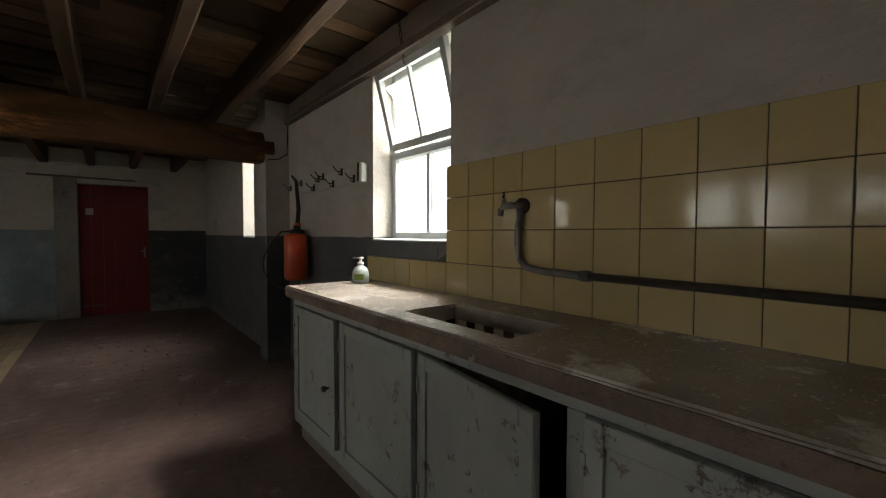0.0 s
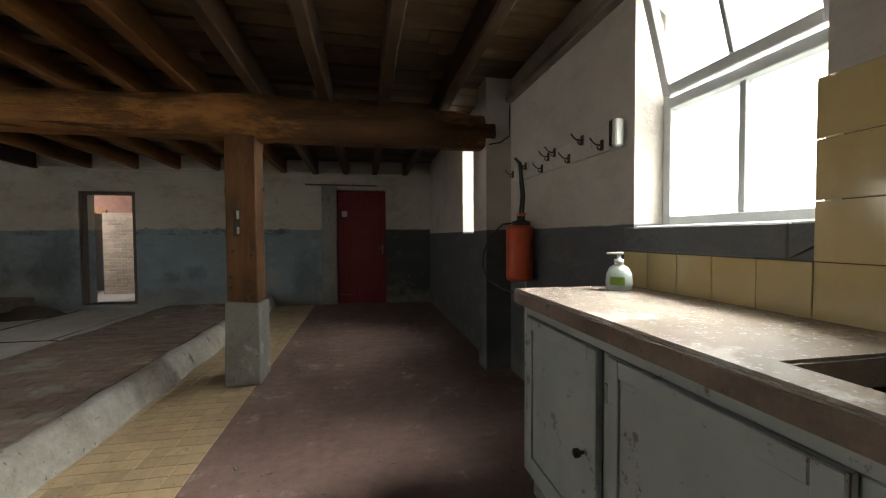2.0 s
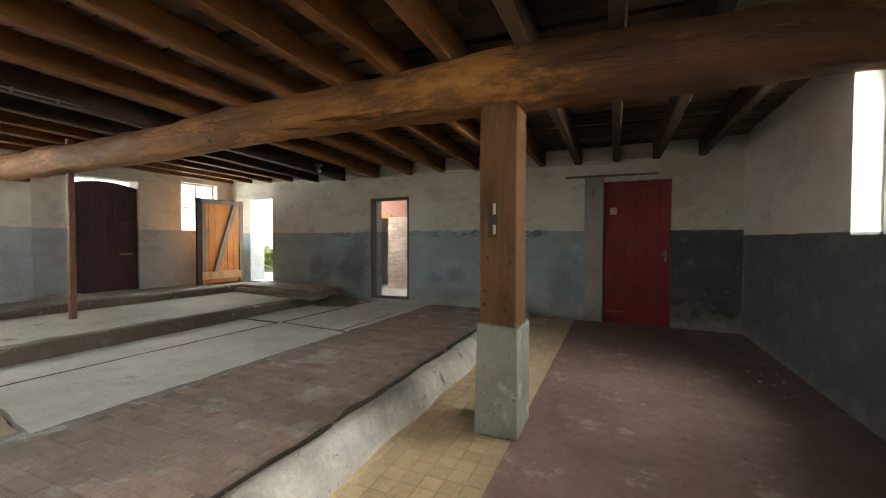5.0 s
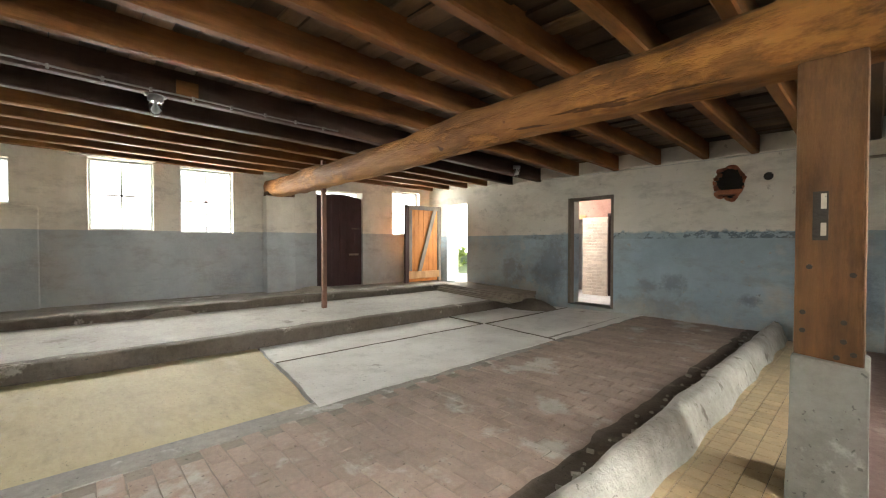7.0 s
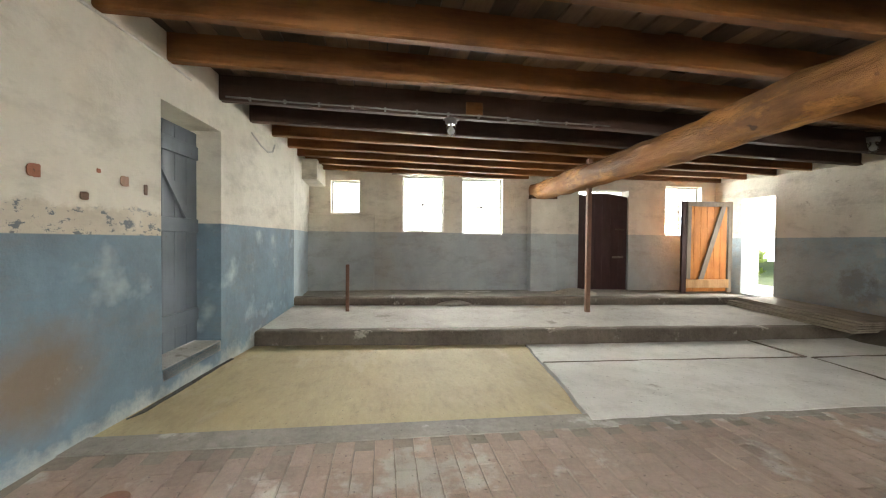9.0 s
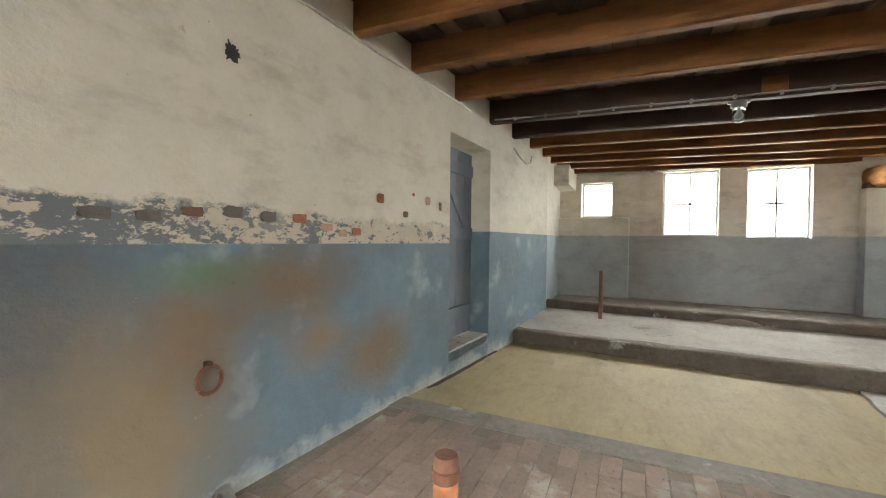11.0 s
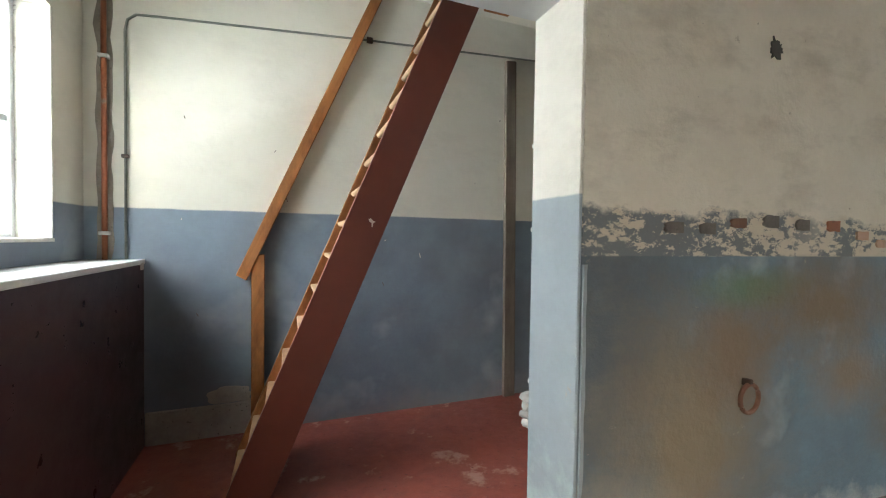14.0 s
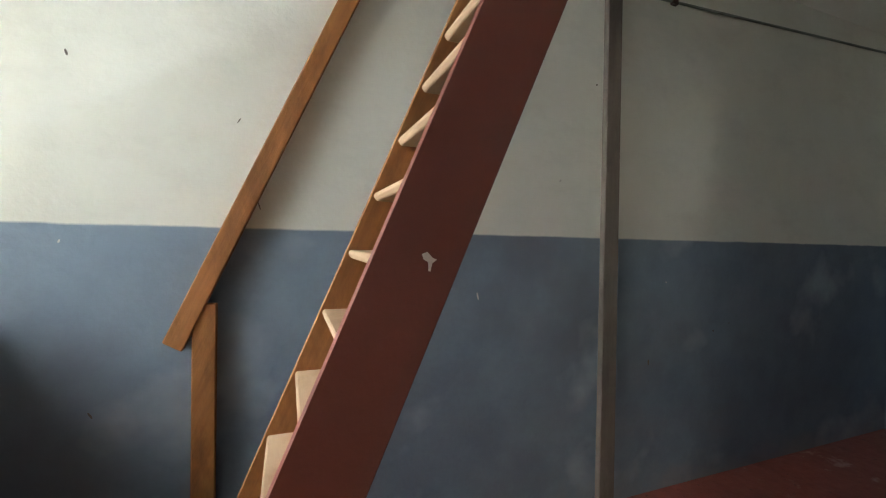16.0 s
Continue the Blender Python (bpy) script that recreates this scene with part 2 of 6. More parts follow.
M_PART = wall_paint("partition_limewash", (0.78, 0.74, 0.66), (0.175, 0.275, 0.365), 1.20, (0.58, 0.54, 0.46), (0.10, 0.135, 0.165), 0.67,
                    (0.62, 0.63, 0.60), [((0.13, 0.17, 0.21), 1.5, 0.55), ((0.36, 0.46, 0.53), 2.6, 0.58)],
                    (1.19, 1.36, (0.15, 0.168, 0.19), (0.58, 0.52, 0.43), -3.9, -0.86), 0.015, 0.24,
                    # first blob also paints in the shade of the corridor end; others are stains
                    [(-0.98, 0.80, 0.42, 0.8, (0.085, 0.10, 0.115)), (-1.42, 0.42, 0.36, 0.50, (0.235, 0.185, 0.125)), (-1.62, 0.82, 0.17, 0.22, (0.20, 0.145, 0.10)), (-1.72, 1.06, 0.26, 0.07, (0.12, 0.20, 0.135)), (-2.15, 0.98, 0.36, 0.18, (0.19, 0.135, 0.085)), (-2.3, 0.66, 0.2, 0.16, (0.24, 0.19, 0.145)), (-2.85, 0.47, 0.36, 0.22, (0.19, 0.145, 0.105)), (-1.0, 0.12, 0.3, 0.2, (0.30, 0.28, 0.24))], 0.28, 0.5, 0.38, (-4.2, 0.115, None))
M_PARTFAR = wall_paint("partition_far_limewash", (0.80, 0.77, 0.70), (0.42, 0.50, 0.56), 1.32, (0.66, 0.62, 0.54), (0.32, 0.40, 0.46), 0.67, (0.62, 0.63, 0.60), None, None, 0.02, 0.4)
M_KITCHEN = wall_paint("kitchen_limewash", (0.60, 0.56, 0.52), (0.085, 0.09, 0.10), 1.21, (0.46, 0.42, 0.38), (0.055, 0.06, 0.066), 0.68, (0.16, 0.16, 0.16), None, None, 0.02)
M_STAIRWALL = wall_paint("stair_room_paint", (0.80, 0.79, 0.71), (0.225, 0.295, 0.36), 1.40, (0.71, 0.695, 0.61), (0.14, 0.17, 0.22), 0.72, (0.24, 0.25, 0.26), [((0.15, 0.17, 0.21), 1.2, 0.54), ((0.34, 0.40, 0.46), 1.7, 0.57)], None, 0.012, 0.35, (), 0.1, 0.0, 0.14)
M_ENDCAP = wall_paint("partition_end_paint", (0.72, 0.69, 0.62), (0.31, 0.345, 0.365), 1.41, (0.60, 0.57, 0.50), (0.22, 0.26, 0.285), 0.66, (0.42, 0.52, 0.50), [((0.46, 0.60, 0.57), 3.1, 0.60)], None, 0.02, 0.6, (), 0.10, 0.0, 0.2)
M_REDFLOOR = surface("red_screed", (0.29, 0.20, 0.178), (0.155, 0.10, 0.089), 0.6, 1.7, 14.0, ((0.37, 0.30, 0.26), 3.4, 0.60), (1, 1, 1), 0.25)
M_REDSTAIR = surface("red_painted_screed", (0.33, 0.085, 0.058), (0.20, 0.058, 0.045), 0.5, 1.4, 14.0, ((0.42, 0.27, 0.22), 3.2, 0.58), (1, 1, 1), 0.2)
M_CONCRETE = surface("concrete", (0.47, 0.45, 0.42), (0.30, 0.28, 0.26), 0.88, 1.1, 26.0, ((0.22, 0.20, 0.18), 2.6, 0.63), (1, 1, 1), 0.4)
M_DIRTY = surface("dirty_concrete", (0.30, 0.28, 0.25), (0.15, 0.135, 0.12), 0.92, 1.6, 20.0, ((0.42, 0.40, 0.37), 2.2, 0.60), (1, 1, 1), 0.5)
M_KERB = surface("worn_kerb", (0.56, 0.545, 0.515), (0.30, 0.275, 0.24), 0.88, 3.4, 24.0, ((0.17, 0.15, 0.125), 5.5, 0.60), (1, 1, 1), 0.6, 0.0, 0.0, 0.012)
M_SLAB = surface("pale_slab", (0.68, 0.67, 0.65), (0.50, 0.485, 0.465), 0.85, 1.4, 40.0, ((0.32, 0.30, 0.27), 1.8, 0.64), (1, 1, 1), 0.3)
M_YELLOW = surface("yellow_screed", (0.44, 0.36, 0.195), (0.31, 0.25, 0.14), 0.8, 0.8, 16.0, ((0.40, 0.33, 0.20), 0.9, 0.56), (1, 2.4, 1), 0.25)
M_BRICKFLOOR = surface("floor_brick", (0.34, 0.25, 0.205), (0.21, 0.16, 0.135), 0.9, 0.9, 34.0, ((0.37, 0.335, 0.30), 1.7, 0.56), (1, 1, 1), 0.6, 0.0, 0.13, 0.008)
M_JOINT = surface("floor_joint", (0.26, 0.22, 0.185), (0.15, 0.125, 0.105), 0.95, 3, 40.0)
M_FTILE = surface("tan_floor_tile", (0.62, 0.48, 0.30), (0.48, 0.36, 0.22), 0.5, 2.0, 30.0, ((0.27, 0.20, 0.13), 3.0, 0.64), (1, 1, 1), 0.15, 0.0, 0.13)
M_CEIL = wood("ceiling_board", (0.19, 0.125, 0.075), (0.075, 0.045, 0.027), (2, 14, 14))
nt = M_CEIL.node_tree
isl = nt.nodes.new("ShaderNodeNewGeometry")
was = nt.nodes["Principled BSDF"].inputs["Base Color"].links[0].from_socket
tint = nt.nodes.new("ShaderNodeHueSaturation")
nt.links.new(math2(nt, 'ADD', math2(nt, 'MULTIPLY', math2(nt, 'POWER', isl.outputs["Random Per Island"], 1.5), 1.1), 0.4), tint.inputs["Value"])
nt.links.new(was, tint.inputs["Color"])
nt.links.new(tint.outputs[0], nt.nodes["Principled BSDF"].inputs["Base Color"])
M_JOIST = wood("joist_wood", (0.255, 0.109, 0.033), (0.09, 0.036, 0.012), (14, 1, 14))
M_DARKJOIST = wood("tarred_joist", (0.075, 0.040, 0.028), (0.03, 0.017, 0.013), (14, 1, 14))
M_LOG, nt, b = nodes("log_beam")
g = noisy(nt, pos(nt, (1.0, 6, 6)), 2.4, 9, 0.72, 0.2, 0.8)
big = noisy(nt, pos(nt, (0.8, 2, 2)), 1.3, 6, 0.7, 0.42, 0.62)
bare_n = noisy(nt, pos(nt, (0.8, 2.2, 2.2)), 1.6, 7, 0.68, 0.52, 0.61)
c = mixc(nt, g, (0.20, 0.084, 0.025), (0.42, 0.195, 0.06))
c = mixc(nt, math2(nt, 'MULTIPLY', big, 0.7), c, (0.13, 0.062, 0.026))
c = mixc(nt, math2(nt, 'MULTIPLY', bare_n, 0.75), c, mixc(nt, g, (0.42, 0.17, 0.04), (0.60, 0.28, 0.075)))
crack = noisy(nt, pos(nt, (0.6, 7, 7)), 1.5, 5, 0.6, 0.66, 0.69)
c = mixc(nt, math2(nt, 'MULTIPLY', crack, 0.8), c, (0.045, 0.02, 0.009))
knot = noisy(nt, pos(nt, (2.0, 2.6, 2.6)), 2.3, 3, 0.5, 0.70, 0.74)
c = mixc(nt, math2(nt, 'MULTIPLY', knot, 0.8), c, (0.05, 0.024, 0.012))
# shade of the kitchen end, mixed into the log's colour along x
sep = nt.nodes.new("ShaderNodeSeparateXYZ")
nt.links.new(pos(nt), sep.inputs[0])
end_shade = ramp(nt, math2(nt, 'ADD', sep.outputs[0], math2(nt, 'MULTIPLY', big, 0.9)), -1.7, 0.5)
c = mixc(nt, math2(nt, 'MULTIPLY', end_shade, math2(nt, 'SUBTRACT', 0.88, math2(nt, 'MULTIPLY', bare_n, 0.35))), c, mixc(nt, g, (0.03, 0.014, 0.007), (0.07, 0.032, 0.014)))
nt.links.new(c, b.inputs["Base Color"])
b.inputs["Roughness"].default_value = 0.72
b.inputs["Specular IOR Level"].default_value = 0.2
bump(nt, b, math2(nt, 'ADD', g, math2(nt, 'ADD', math2(nt, 'MULTIPLY', bare_n, -0.9), math2(nt, 'MULTIPLY', crack, -0.8))), 0.6, 0.02)
# joist wood again, darkened to carry the dimness of the kitchen ceiling
M_KJOIST = wood("shaded_joist", (0.085, 0.048, 0.026), (0.035, 0.02, 0.012), (14, 1, 14))
M_POST = wood("post_wood", (0.21, 0.10, 0.04), (0.05, 0.024, 0.011), (12, 12, 0.9), 0.7, 0.0, None, 0.014)
M_REDPAINT = wood("red_door_paint", (0.2, 0.05, 0.04), (0.12, 0.03, 0.025), (10, 10, 1), 0.5, 0.0, ((0.235, 0.018, 0.02), 0.28))
M_DARKDOOR = wood("maroon_paint", (0.06, 0.026, 0.026), (0.03, 0.014, 0.014), (10, 10, 1), 0.5)
M_ORANGE = wood("varnished_board", (0.56, 0.22, 0.05), (0.34, 0.115, 0.025), (10, 10, 1), 0.5)
M_CUP = surface("maroon_board", (0.055, 0.022, 0.024), (0.032, 0.013, 0.015), 0.40, 1.2, 9, None, (1, 1, 1), 0.04)
M_PINE = wood("pine_batten", (0.50, 0.30, 0.15), (0.34, 0.18, 0.08), (9, 9, 1.5))
M_RAIL = wood("rail_wood", (0.42, 0.18, 0.062), (0.13, 0.045, 0.014), (11, 11, 0.9), 0.6, 0.0, None, 0.004, False, -23.5)
M_STRINGER = wood("stair_paint", (0.20, 0.07, 0.05), (0.13, 0.045, 0.032), (3, 9, 3), 0.5, 0.0, ((0.15, 0.034, 0.021), 0.28))
M_TREAD = wood("tread_wood", (0.50, 0.35, 0.22), (0.34, 0.21, 0.12), (9, 2, 9))
M_GREYWOOD = wood("grey_plank", (0.24, 0.20, 0.165), (0.13, 0.105, 0.085), (10, 10, 1))
M_CABWHITE = wood("worn_white_paint", (0.20, 0.17, 0.14), (0.10, 0.085, 0.07), (9, 9, 2), 0.5, 0.0, ((0.39, 0.42, 0.405), 0.37))
M_BLUEDOOR = wood("blue_grey_paint", (0.16, 0.17, 0.19), (0.10, 0.11, 0.12), (10, 10, 1), 0.6, 0.0, ((0.17, 0.21, 0.26), 0.3))
M_WHITEWOOD = wood("white_window_paint", (0.45, 0.42, 0.38), (0.3, 0.28, 0.25), (6, 6, 2), 0.5, 0.0, ((0.74, 0.76, 0.77), 0.26))
M_TERRAZZO = surface("worktop_stone", (0.42, 0.365, 0.325), (0.20, 0.16, 0.13), 0.31, 1.6, 60.0, ((0.56, 0.52, 0.48), 3.4, 0.58), (1, 1, 1), 0.25)
# worktop stone darkened to put the front edge's shade into its colour
M_EDGE = surface("shaded_edge_stone", (0.25, 0.185, 0.145), (0.12, 0.085, 0.065), 0.75, 4.0, 50.0, ((0.36, 0.30, 0.25), 9.0, 0.62), (1, 1, 1), 0.5)
M_WALLTILE = surface("cream_wall_tile", (0.60, 0.48, 0.25), (0.50, 0.39, 0.19), 0.165, 1.0, 6.0, None, (1, 1, 1), 0.02, 0.0, 0.06)
M_GROUT = surface("brown_grout", (0.12, 0.09, 0.06), (0.06, 0.045, 0.03), 0.9, 4, 40)
M_SINKDARK = surface("dark_sink_tile", (0.04, 0.025, 0.02), (0.02, 0.013, 0.012), 0.25)
M_SINKPALE = surface("pale_sink_tile", (0.62, 0.56, 0.48), (0.5, 0.44, 0.37), 0.25)
M_IRON = surface("rusty_iron", (0.085, 0.05, 0.035), (0.035, 0.023, 0.018), 0.75, 4, 30, None, (1, 1, 1), 0.4, 0.3)
M_STEEL = surface("dull_steel", (0.42, 0.41, 0.39), (0.26, 0.25, 0.24), 0.38, 6, 30, None, (1, 1, 1), 0.1, 0.9)
M_CHROME = surface("chrome", (0.75, 0.74, 0.72), (0.6, 0.59, 0.57), 0.2, 6, 30, None, (1, 1, 1), 0.05, 1.0)
M_LEAD = surface("lead_pipe", (0.27, 0.26, 0.255), (0.15, 0.14, 0.135), 0.55, 4, 26, None, (1, 1, 1), 0.2, 0.4)
M_BLACKPIPE = surface("dark_pipe", (0.05, 0.038, 0.03), (0.025, 0.02, 0.016), 0.5, 4, 26)
M_COPPER = surface("painted_copper", (0.42, 0.15, 0.07), (0.25, 0.085, 0.045), 0.4, 3, 20, ((0.30, 0.28, 0.25), 2.5, 0.62), (1, 1, 1), 0.15, 0.5)
M_WHITEPAINT = surface("white_reveal_paint", (0.80, 0.79, 0.74), (0.68, 0.66, 0.60), 0.6, 1.5, 22)
M_GREENPIPE = surface("verdigris_pipe", (0.24, 0.26, 0.225), (0.12, 0.135, 0.115), 0.6, 3, 20)
M_CABLE = surface("grey_conduit", (0.60, 0.58, 0.54), (0.46, 0.44, 0.41), 0.6, 3, 20)
M_WHITEPIPE = surface("white_pipe", (0.66, 0.66, 0.64), (0.50, 0.50, 0.48), 0.5, 3, 20)
M_EXT = surface("orange_tank", (0.62, 0.085, 0.02), (0.45, 0.055, 0.015), 0.4, 2.5, 20, ((0.22, 0.06, 0.03), 4.0, 0.66), (1, 1, 1), 0.1)
M_RUBBER = plain("black_rubber", (0.02, 0.02, 0.02), 0.6)
M_CLAY = surface("clay_pipe", (0.48, 0.19, 0.085), (0.30, 0.115, 0.05), 0.7, 5, 30)
M_CLAYTOP = surface("rusty_cap", (0.22, 0.10, 0.06), (0.12, 0.055, 0.035), 0.8, 5, 30)
M_BRICKRED = surface("bare_brick", (0.40, 0.14, 0.07), (0.26, 0.09, 0.05), 0.9, 4, 40, None, (1, 1, 1), 0.5, 0.0, 0.25)
M_BRICKDULL = surface("sooty_brick", (0.20, 0.10, 0.065), (0.11, 0.06, 0.042), 0.9, 4, 40, None, (1, 1, 1), 0.5)
M_BRICKGREY = surface("grey_brick", (0.17, 0.15, 0.14), (0.10, 0.09, 0.085), 0.9, 4, 40, None, (1, 1, 1), 0.5)
M_BRICKPALE = surface("pale_pink_brick", (0.56, 0.36, 0.26), (0.40, 0.24, 0.17), 0.9, 4, 40, None, (1, 1, 1), 0.5)
M_WHITEBRICK = surface("whitewashed_brick", (0.66, 0.57, 0.48), (0.48, 0.38, 0.30), 0.85, 3, 30, ((0.42, 0.22, 0.14), 6, 0.66), (1, 1, 1), 0.5, 0.0, 0.12)
M_PINK = surface("pink_plaster", (0.44, 0.24, 0.19), (0.32, 0.16, 0.12), 0.85, 1.2, 20)
M_SOAP = plain("soap_bottle", (0.78, 0.88, 0.85), 0.12)
M_SOAPCAP = plain("white_plastic", (0.80, 0.80, 0.78), 0.4)
M_LABELGREEN = plain("green_label", (0.42, 0.58, 0.12), 0.5)
M_PAPER = plain("paper", (0.72, 0.68, 0.62), 0.8)
M_MAT = surface("old_boards", (0.20, 0.165, 0.13), (0.10, 0.08, 0.065), 0.9, 2, 26)
M_OLDBOARD = wood("grey_old_board", (0.38, 0.33, 0.27), (0.19, 0.16, 0.125), (1, 12, 12))
M_DIRT = surface("black_brown_dirt", (0.14, 0.105, 0.078), (0.065, 0.05, 0.037), 0.95, 4, 30, ((0.20, 0.165, 0.13), 3.0, 0.58), (1, 1, 1), 0.7)
M_FOOT = surface("post_cement", (0.30, 0.295, 0.275), (0.19, 0.185, 0.17), 0.85, 2.0, 26.0, ((0.38, 0.38, 0.36), 3.0, 0.60), (1, 1, 1), 0.4)
M_GRAVEL = surface("pale_gravel", (0.66, 0.63, 0.58), (0.50, 0.47, 0.43), 0.95, 0.6, 30)
M_MUD = surface("dust_heap", (0.36, 0.32, 0.27), (0.20, 0.18, 0.15), 0.95, 3, 30, None, (1, 1, 1), 0.7)
M_GRASS = surface("grass", (0.10, 0.14, 0.045), (0.05, 0.08, 0.02), 0.9, 0.4, 12)
M_LEAF = surface("leaves", (0.36, 0.44, 0.13), (0.17, 0.25, 0.06), 0.7, 2, 20)
M_GLASS = pane("window_glass")
M_BULB = plain("milky_glass", (0.50, 0.50, 0.48), 0.2)
M_JAR = pane("jar_glass")
M_JAR.node_tree.nodes["Principled BSDF"].inputs["IOR"].default_value = 1.25
M_JAR.node_tree.nodes["Principled BSDF"].inputs["Roughness"].default_value = 0.15
M_KERBDARK = surface("dirty_kerb", (0.17, 0.14, 0.112), (0.075, 0.06, 0.046), 0.9, 2.2, 24.0, ((0.38, 0.35, 0.31), 3.0, 0.62), (1, 1, 1), 0.6, 0.0, 0.0, 0.012)
M_SKY = emit("bright_overcast_sky", (0.97, 0.99, 1.0), 5.0)
# near-black: earth and rag, also shade painted into holes and recesses
M_NEARBLACK = surface("near_black", (0.03, 0.026, 0.022), (0.015, 0.013, 0.012), 0.9)


# ---- builders ----
def box(bm, x0, x1, y0, y1, z0, z1, m=None):
    vs = [bm.verts.new(Vector(c)) for c in ((x0, y0, z0), (x1, y0, z0), (x1, y1, z0), (x0, y1, z0), (x0, y0, z1), (x1, y0, z1), (x1, y1, z1), (x0, y1, z1))]
    for f in ((0, 3, 2, 1), (4, 5, 6, 7), (0, 1, 5, 4), (1, 2, 6, 5), (2, 3, 7, 6), (3, 0, 4, 7)):
        bm.faces.new([vs[i] for i in f])
    if m is not None:
        bmesh.ops.transform(bm, matrix=m, verts=vs)
    return vs


def bevel(bm, w, seg=1):
    bmesh.ops.bevel(bm, geom=list(bm.edges), offset=w, segments=seg, affect='EDGES', profile=0.5)
    return bm


def boxes(*rows, w=0.0, m=None):
    bm = bmesh.new()
    for r in rows:
        box(bm, *r, m=m)
    if w:
        bevel(bm, w)
    return bm


def mesh_of(name, bm, smooth=False):
    me = bpy.data.meshes.new(name)
    bmesh.ops.recalc_face_normals(bm, faces=bm.faces)
    bm.to_mesh(me)
    bm.free()
    if smooth:
        for p in me.polygons:
            p.use_smooth = True
    return me


def part(name, bm, material, parent, label="", smooth=False):
    me = mesh_of(name, bm, smooth)
    me.materials.append(material)
    ob = new(name, me)
    ob.parent = parent
    if label:
        ob["label"] = label
    return ob


def thing(name, label, category, group="", kind="", at=None):
    ob = new(name)
    ob.empty_display_size = 0.05
    if at is not None:
        ob.matrix_world = at
    return tagged(ob, label, category, group, kind)


def single(name, bm, material, label, category, group="", kind="", smooth=False):
    ob = part(name, bm, material, None, label, smooth)
    return tagged(ob, label, category, group, kind)


def tube(bm, pts, r, seg=10, cap=True):
    """A round bar along pts."""
    pts = [Vector(p) for p in pts]
    rings = []
    for i, p in enumerate(pts):
        d = (pts[min(i + 1, len(pts) - 1)] - pts[max(i - 1, 0)]).normalized()
        a = d.cross(Vector((0, 0, 1)) if abs(d.z) < 0.9 else Vector((1, 0, 0))).normalized()
        c = d.cross(a)
        rr = r[i] if isinstance(r, (list, tuple)) else r
        rings.append([bm.verts.new(p + rr * (math.cos(2 * math.pi * k / seg) * a + math.sin(2 * math.pi * k / seg) * c)) for k in range(seg)])
    for q, w in zip(rings, rings[1:]):
        for k in range(seg):
            bm.faces.new((q[k], q[(k + 1) % seg], w[(k + 1) % seg], w[k]))
    if cap:
        bm.faces.new(rings[0][::-1])
        bm.faces.new(rings[-1])
    return bm


def lathe(bm, profile, centre=(0, 0, 0), seg=20, flat=1.0):
    """Turns (radius, height) pairs round z."""
    tube(bm, [(centre[0], centre[1], centre[2] + h) for _, h in profile], [max(r, 0.0005) for r, _ in profile], seg)
    if flat != 1.0:
        for v in bm.verts:
            v.co.y = centre[1] + (v.co.y - centre[1]) * flat
    return bm


def prism(bm, poly, a, b, axis='y'):
    """A flat outline of (u, w) pairs, drawn out along an axis from a to b."""
    def at(u, w, s):
        return {'y': (u, s, w), 'x': (s, u, w), 'z': (u, w, s)}[axis]
    lo = [bm.verts.new(at(u, w, a)) for u, w in poly]
    hi = [bm.verts.new(at(u, w, b)) for u, w in poly]
    bm.faces.new(lo)
    bm.faces.new(hi[::-1])
    for i in range(len(poly)):
        j = (i + 1) % len(poly)
        bm.faces.new((lo[i], lo[j], hi[j], hi[i]))
    return bm


def wall(name, a, b, z0, z1, thick, openings, material, label, step=0.0):
    """A wall whose inner face runs from a to b (thickness to the right of that way), with openings (s0, s1, z0, z1) through it."""
    a, b = Vector((*a, 0)), Vector((*b, 0))
    run = (b - a)
    length = run.length
    u = run.normalized()
    n = Vector((u.y, -u.x, 0))
    ss = sorted({0.0, length, *[o[0] for o in openings], *[o[1] for o in openings]})
    zs = sorted({z0, z1, *[o[2] for o in openings], *[o[3] for o in openings]})

    def solid(i, k):
        if not (0 <= i < len(ss) - 1 and 0 <= k < len(zs) - 1):
            return False
        s, z = (ss[i] + ss[i + 1]) / 2, (zs[k] + zs[k + 1]) / 2
        return not any(o[0] < s < o[1] and o[2] < z < o[3] for o in openings)
    bm = bmesh.new()
    cache = {}

    def vert(i, k, d):
        if (i, k, d) not in cache:
            cache[i, k, d] = bm.verts.new(a + u * ss[i] + n * (thick * d) + Vector((0, 0, zs[k])))
        return cache[i, k, d]
    for i in range(len(ss) - 1):
        for k in range(len(zs) - 1):
            if not solid(i, k):
                continue
            for d in (0, 1):
                bm.faces.new([vert(*c, d) for c in ((i, k), (i + 1, k), (i + 1, k + 1), (i, k + 1))])
            for di, dk, e in ((-1, 0, ((i, k), (i, k + 1))), (1, 0, ((i + 1, k), (i + 1, k + 1))), (0, -1, ((i, k), (i + 1, k))), (0, 1, ((i, k + 1), (i + 1, k + 1)))):
                if not solid(i + di, k + dk):
                    bm.faces.new([vert(*e[0], 0), vert(*e[1], 0), vert(*e[1], 1), vert(*e[0], 1)])
    return single(name, bm, material, label, "wall", "", "structure")


